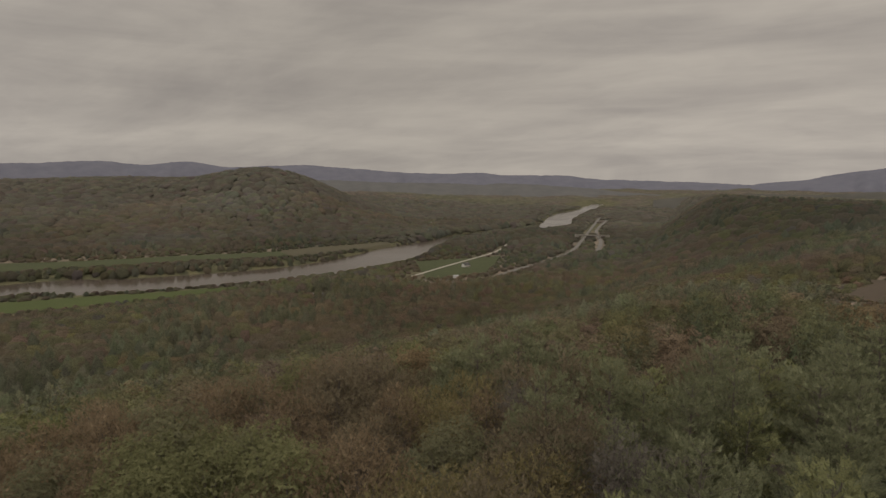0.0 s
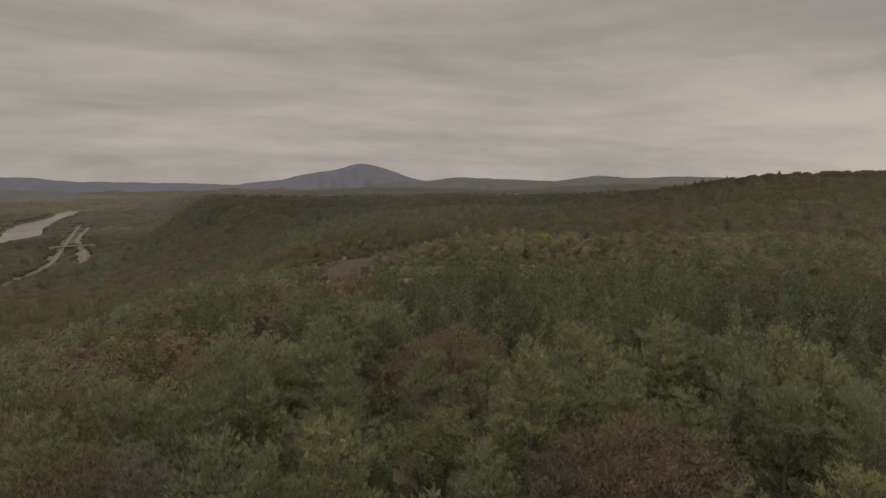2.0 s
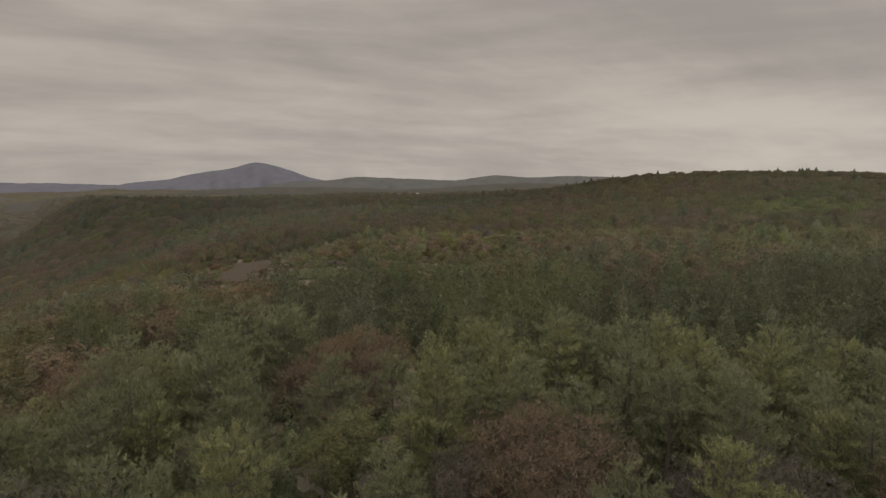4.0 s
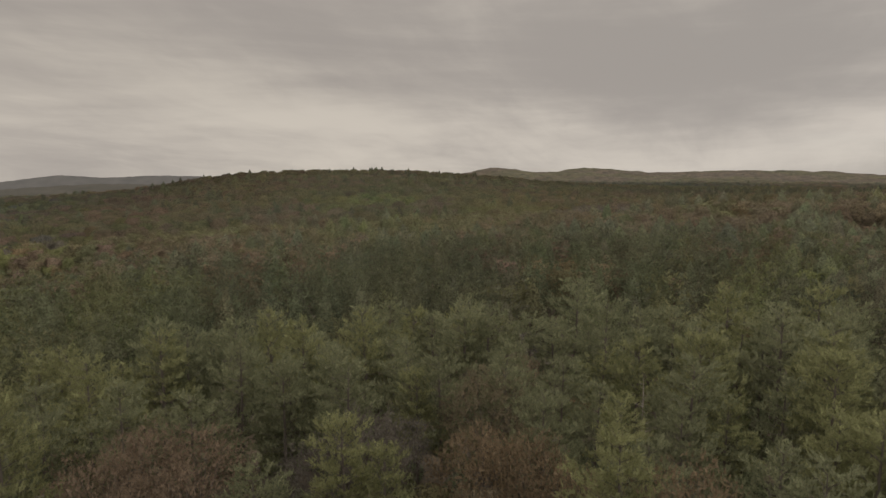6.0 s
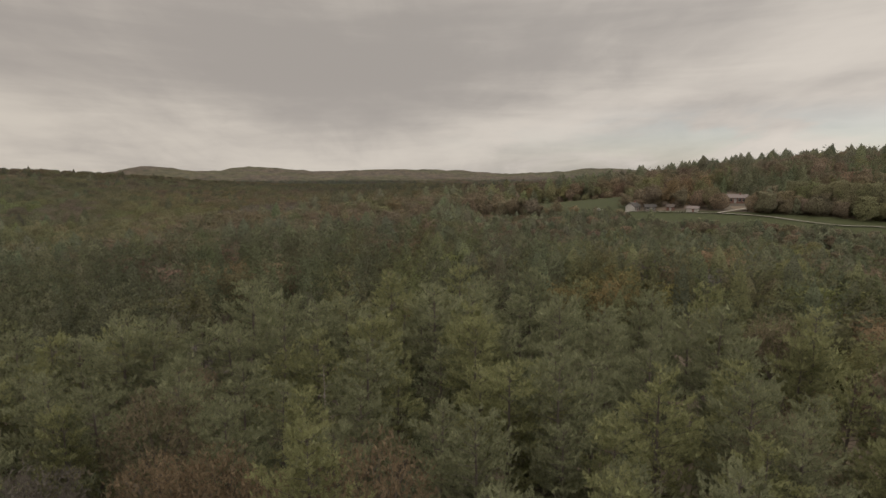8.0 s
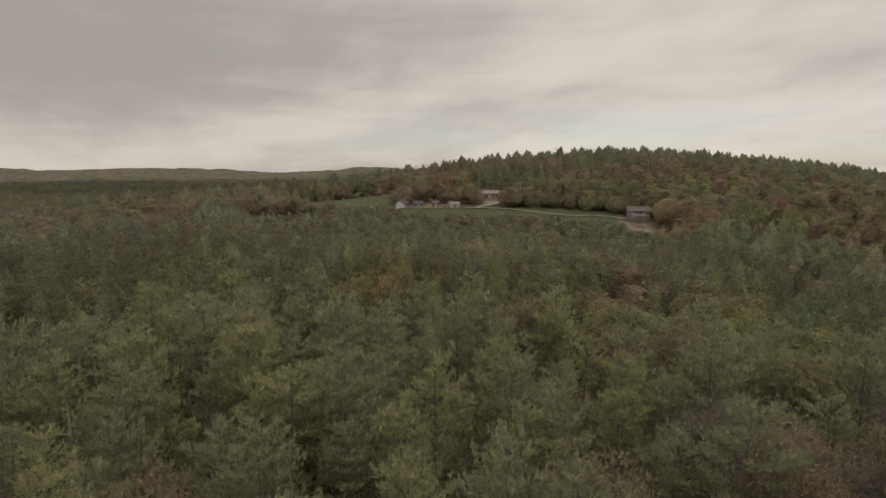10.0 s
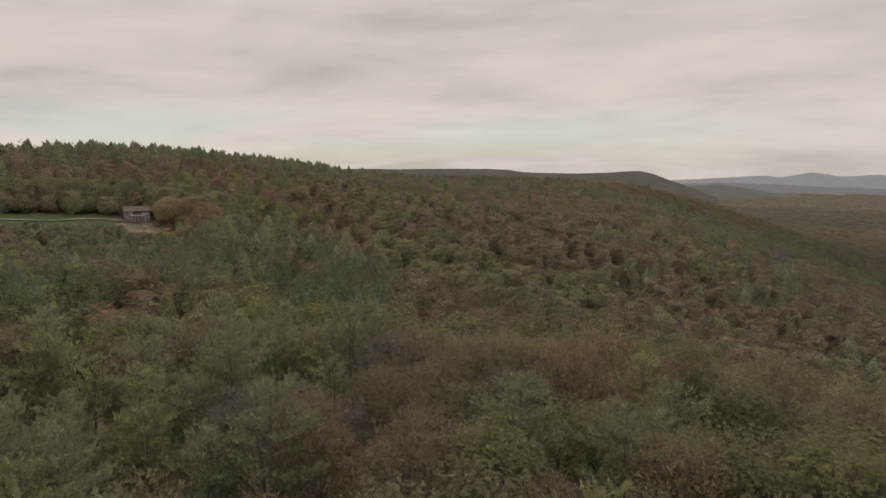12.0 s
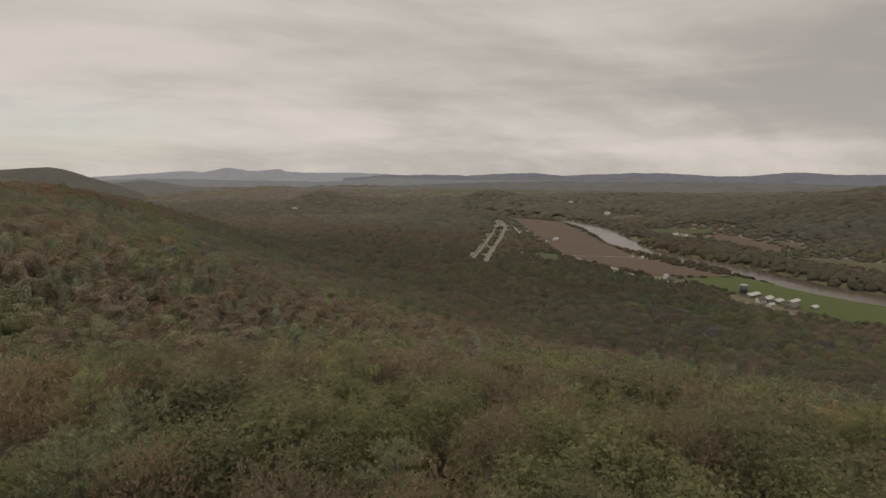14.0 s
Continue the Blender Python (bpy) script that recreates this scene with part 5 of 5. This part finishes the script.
house("house", "white house in a clearing across the river", "house", 359, 1620, 50, 20, 10, 5.0, 3.4, WHITE, METAL_ROOF, (2, 4), True)
house("house", "white house among the woods on the north shoulder", "house", 21.6, 880, 30, 12, 8, 5.0, 3.0, WHITE, METAL_ROOF, (2, 4), True)
house("shed", "pale-roofed open shed in the woods below the hill", "shed", 341.3, 515, 20, 9, 6, 3.6, 1.6, GREY_WALL, METAL_ROOF, (0, 0), True)
house("house", "white house on the far bank of the river", "house", 265.7, 1825, 40, 16, 10, 6.0, 3.6, WHITE, METAL_ROOF, (2, 4), True)
house("house", "white farmhouse far beyond the river", "house", 262.2, 2150, 40, 16, 10, 6.0, 3.6, WHITE, METAL_ROOF, (2, 4), True)
house("barn", "white barn in the woods far down the valley", "barn", 235.3, 2000, 50, 20, 11, 6.5, 5.0, WHITE, METAL_ROOF, (0, 0), True)
house("house", "white house beside the lane", "house", 270.8, 790, 20, 8, 6, 3.2, 2.0, WHITE, METAL_ROOF, (2, 4), True, True)
house("barn", "white-roofed barn beside the lane", "barn", 271.2, 824, 60, 9, 5, 3.6, 2.6, WHITE, METAL_ROOF, (0, 0), True)
house("shed", "grey shed beside the lane", "shed", 271.7, 808, 40, 8, 5, 3.0, 2.0, GREY_WALL, GREY_ROOF, (0, 0), True)
house("barn", "white barn beyond the river", "barn", 271.8, 1350, 60, 18, 8, 3.8, 2.6, WHITE, METAL_ROOF, (0, 0), True)
house("barn", "low white barn beyond the river", "barn", 272.7, 1338, 80, 24, 8, 3.2, 2.0, WHITE, METAL_ROOF, (0, 0), True)
house("house", "white farmhouse beyond the river", "house", 272.2, 1375, 20, 13, 9, 5.0, 3.0, WHITE, GREY_ROOF, (2, 4), True)
house("barn", "long white barn among the woods of the plateau", "barn", 53.2, 1330, 30, 30, 11, 5.0, 3.6, WHITE, METAL_ROOF, (0, 0), True, lift=6)
house("barn", "white metal-roofed barn above the woods", "barn", 54.4, 1400, 10, 26, 11, 5.0, 3.6, WHITE, METAL_ROOF, (0, 0), True, lift=8)
house("shed", "white shed at the edge of the ploughed field", "shed", 268.1, 995, 80, 9, 5, 2.8, 1.8, WHITE, METAL_ROOF, (0, 0), True)
house("shed", "white shed at the edge of the ploughed field", "shed", 269.0, 992, 80, 13, 5, 2.8, 1.8, WHITE, METAL_ROOF, (0, 0), True)
house("house", "white house beside the river lane", "house", 260.9, 1182, 30, 10, 7, 4.6, 2.8, WHITE, METAL_ROOF, (2, 4), True)
house("house", "grey-roofed house beside the river lane", "house", 260.2, 1168, 30, 9, 7, 4.6, 2.8, WHITE, GREY_ROOF, (2, 4), True)


def turned(profile, n, mat, name, parent, label=""):
    """A round body from radius and height pairs."""
    a = np.arange(n) * 2 * np.pi / n
    v = np.concatenate([np.column_stack([np.cos(a) * r, np.sin(a) * r, np.full(n, z)]) for r, z in profile])
    f = [(i * n + j, i * n + (j + 1) % n, (i + 1) * n + (j + 1) % n, (i + 1) * n + j) for i in range(len(profile) - 1) for j in range(n)]
    f += [tuple(range(n - 1, -1, -1)), tuple((len(profile) - 1) * n + j for j in range(n))]
    return mesh_object(name, v, f, mat, parent, label, True)


def silo(az, r):
    x, y = at(az, r)
    th = new("silo")
    th.matrix_basis = pose(x, y, float(height(x, y)))
    turned([(4.4, -1), (4.4, 10.0)], 20, BLUE_SILO, "body", th, "dark blue steel body")
    turned([(4.55, 9.9), (4.55, 10.4), (2.6, 11.2), (0.4, 11.5)], 20, METAL_ROOF, "cap", th, "white domed cap")
    for k in range(4):
        turned([(4.46, 2.0 + k * 2.1), (4.46, 2.15 + k * 2.1)], 20, BLUE_SILO, "band", th)
    part("ladder", box(bmesh.new(), -0.25, 0.25, -4.7, -4.46, 0.2, 10), METAL_ROOF, th)
    tagged(th, "dark blue cylindrical silo with a white cap", "silo")


silo(277.8, 772)


def pickup(az, r, turn):
    x, y = at(az, r)
    th = new("pickup_truck")
    th.matrix_basis = pose(x, y, float(height(x, y)) + 0.72, 0, 0, -az + turn)
    bm = bmesh.new()
    prism(bm, [(-2.7, 0.45), (2.7, 0.45), (2.7, 1.0), (1.5, 1.08), (-0.5, 1.08), (-2.7, 1.08)], -0.95, 0.95)
    part("body", bm, WHITE, th, "white painted body")
    bm = bmesh.new()
    prism(bm, [(-0.4, 1.08), (1.5, 1.08), (0.95, 1.75), (-0.25, 1.75)], -0.85, 0.85)
    part("cab", bm, WHITE, th)
    part("windscreen", prism(bmesh.new(), [(-0.2, 1.18), (1.25, 1.18), (0.85, 1.66), (-0.1, 1.66)], -0.87, 0.87), GLASS, th, "dark glass")
    for sx in (-1.7, 1.7):
        for sy in (-0.95, 0.75):
            bm = bmesh.new()
            bmesh.ops.create_cone(bm, cap_ends=True, segments=14, radius1=0.4, radius2=0.4, depth=0.24, matrix=Matrix.Translation((sx, sy + 0.1, 0.4)) @ Matrix.Rotation(radians(90), 4, "X"))
            part("wheel", bm, GLASS, th, "black tyre")
    tagged(th, "white pickup truck parked at the edge of the pasture", "truck")


pickup(143.1, 340, 10)
pickup(143.7, 338, -20)


def utility_pole(az, r, tall):
    x, y = at(az, r)
    th = new("utility_pole")
    th.matrix_basis = pose(x, y, float(height(x, y)), 0, 0, -az + 12)
    turned([(0.17, -0.5), (0.12, tall)], 8, BARK, "pole", th, "weathered wooden pole")
    part("crossarm", box(bmesh.new(), -1.2, 1.2, -0.06, 0.06, tall - 0.7, tall - 0.55), BARK, th)
    for u in (-1.05, 0, 1.05):
        part("insulator", box(bmesh.new(), u - 0.05, u + 0.05, -0.05, 0.05, tall - 0.55, tall - 0.3), GLASS, th)
    tagged(th, "wooden utility pole with a crossarm beside the driveway", "utility pole")


utility_pole(160.4, 328, 9)
utility_pole(157.2, 332, 9)


def overpass(az, r, turn):
    x, y = at(az, r)
    th = new("overpass")
    z = float(height(x, y)) + 1.0
    th.matrix_basis = pose(x, y, z, 0, 0, -az + turn)
    part("deck", box(bmesh.new(), -38, 38, -5, 5, 6.0, 7.2), ASPHALT, th, "grey concrete deck")
    for s in (-5.0, 4.7):
        part("parapet", box(bmesh.new(), -38, 38, s, s + 0.3, 7.2, 8.1), GRAVEL, th)
    for u in (-16, 16):
        part("pier", box(bmesh.new(), u - 0.8, u + 0.8, -4.5, 4.5, -2, 6.0), GRAVEL, th)
    for u in (-38, 30):
        part("abutment", box(bmesh.new(), u, u + 8, -5, 5, -2, 5.996), GRAVEL, th)
    tagged(th, "concrete road bridge over the highway", "bridge")


overpass(14.6, 1330, 8)


def snag(az, r, tall, seed, label):
    """A dead, bare, grey tree."""
    g = np.random.default_rng(seed)
    x, y = at(az, r)
    th = new("dead_tree")
    th.matrix_basis = pose(x, y, float(height(x, y)), 0, 0, g.uniform(0, 360))
    v, f = gather([tube((0, 0, -0.5), (0.2, 0, tall * 0.6), 0.22, 0.15, 7), tube((0.2, 0, tall * 0.6), (0.3, 0.2, tall), 0.15, 0.03, 6)])
    mesh_object("trunk", v, f, DEAD, th)
    for k in range(16):
        z = tall * (0.5 + 0.48 * k / 16)
        a = g.uniform(0, 6.28)
        ln = g.uniform(1.2, 3.2) * (1.25 - k / 16)
        end = np.array([0.2 + np.cos(a) * ln, np.sin(a) * ln, z + ln * g.uniform(0.0, 0.5)])
        v, f = gather([tube((0.2, 0, z), end, 0.05, 0.015, 4), tube((end * 0.5 + np.array([0.1, 0, z * 0.5])), end + g.normal(0, 0.5, 3), 0.03, 0.008, 3)])
        mesh_object("branch", v, f, DEAD, th)
    tagged(th, label, "dead tree")


DEAD = two_tone("bleached_dead_wood", (0.22, 0.20, 0.175), (0.30, 0.275, 0.245), 1.0, 8.0, 0.9)
snag(54.0, 78, 19, 3, "bleached dead tree standing among pines")
snag(232, 150, 16, 5, "pale dead tree trunk in budding woods")
snag(249, 160, 16, 6, "pale dead tree trunk in budding woods")
snag(252, 175, 16, 8, "pale dead tree trunk in budding woods")
snag(116, 82, 18, 9, "bare dead tree among dark pines")
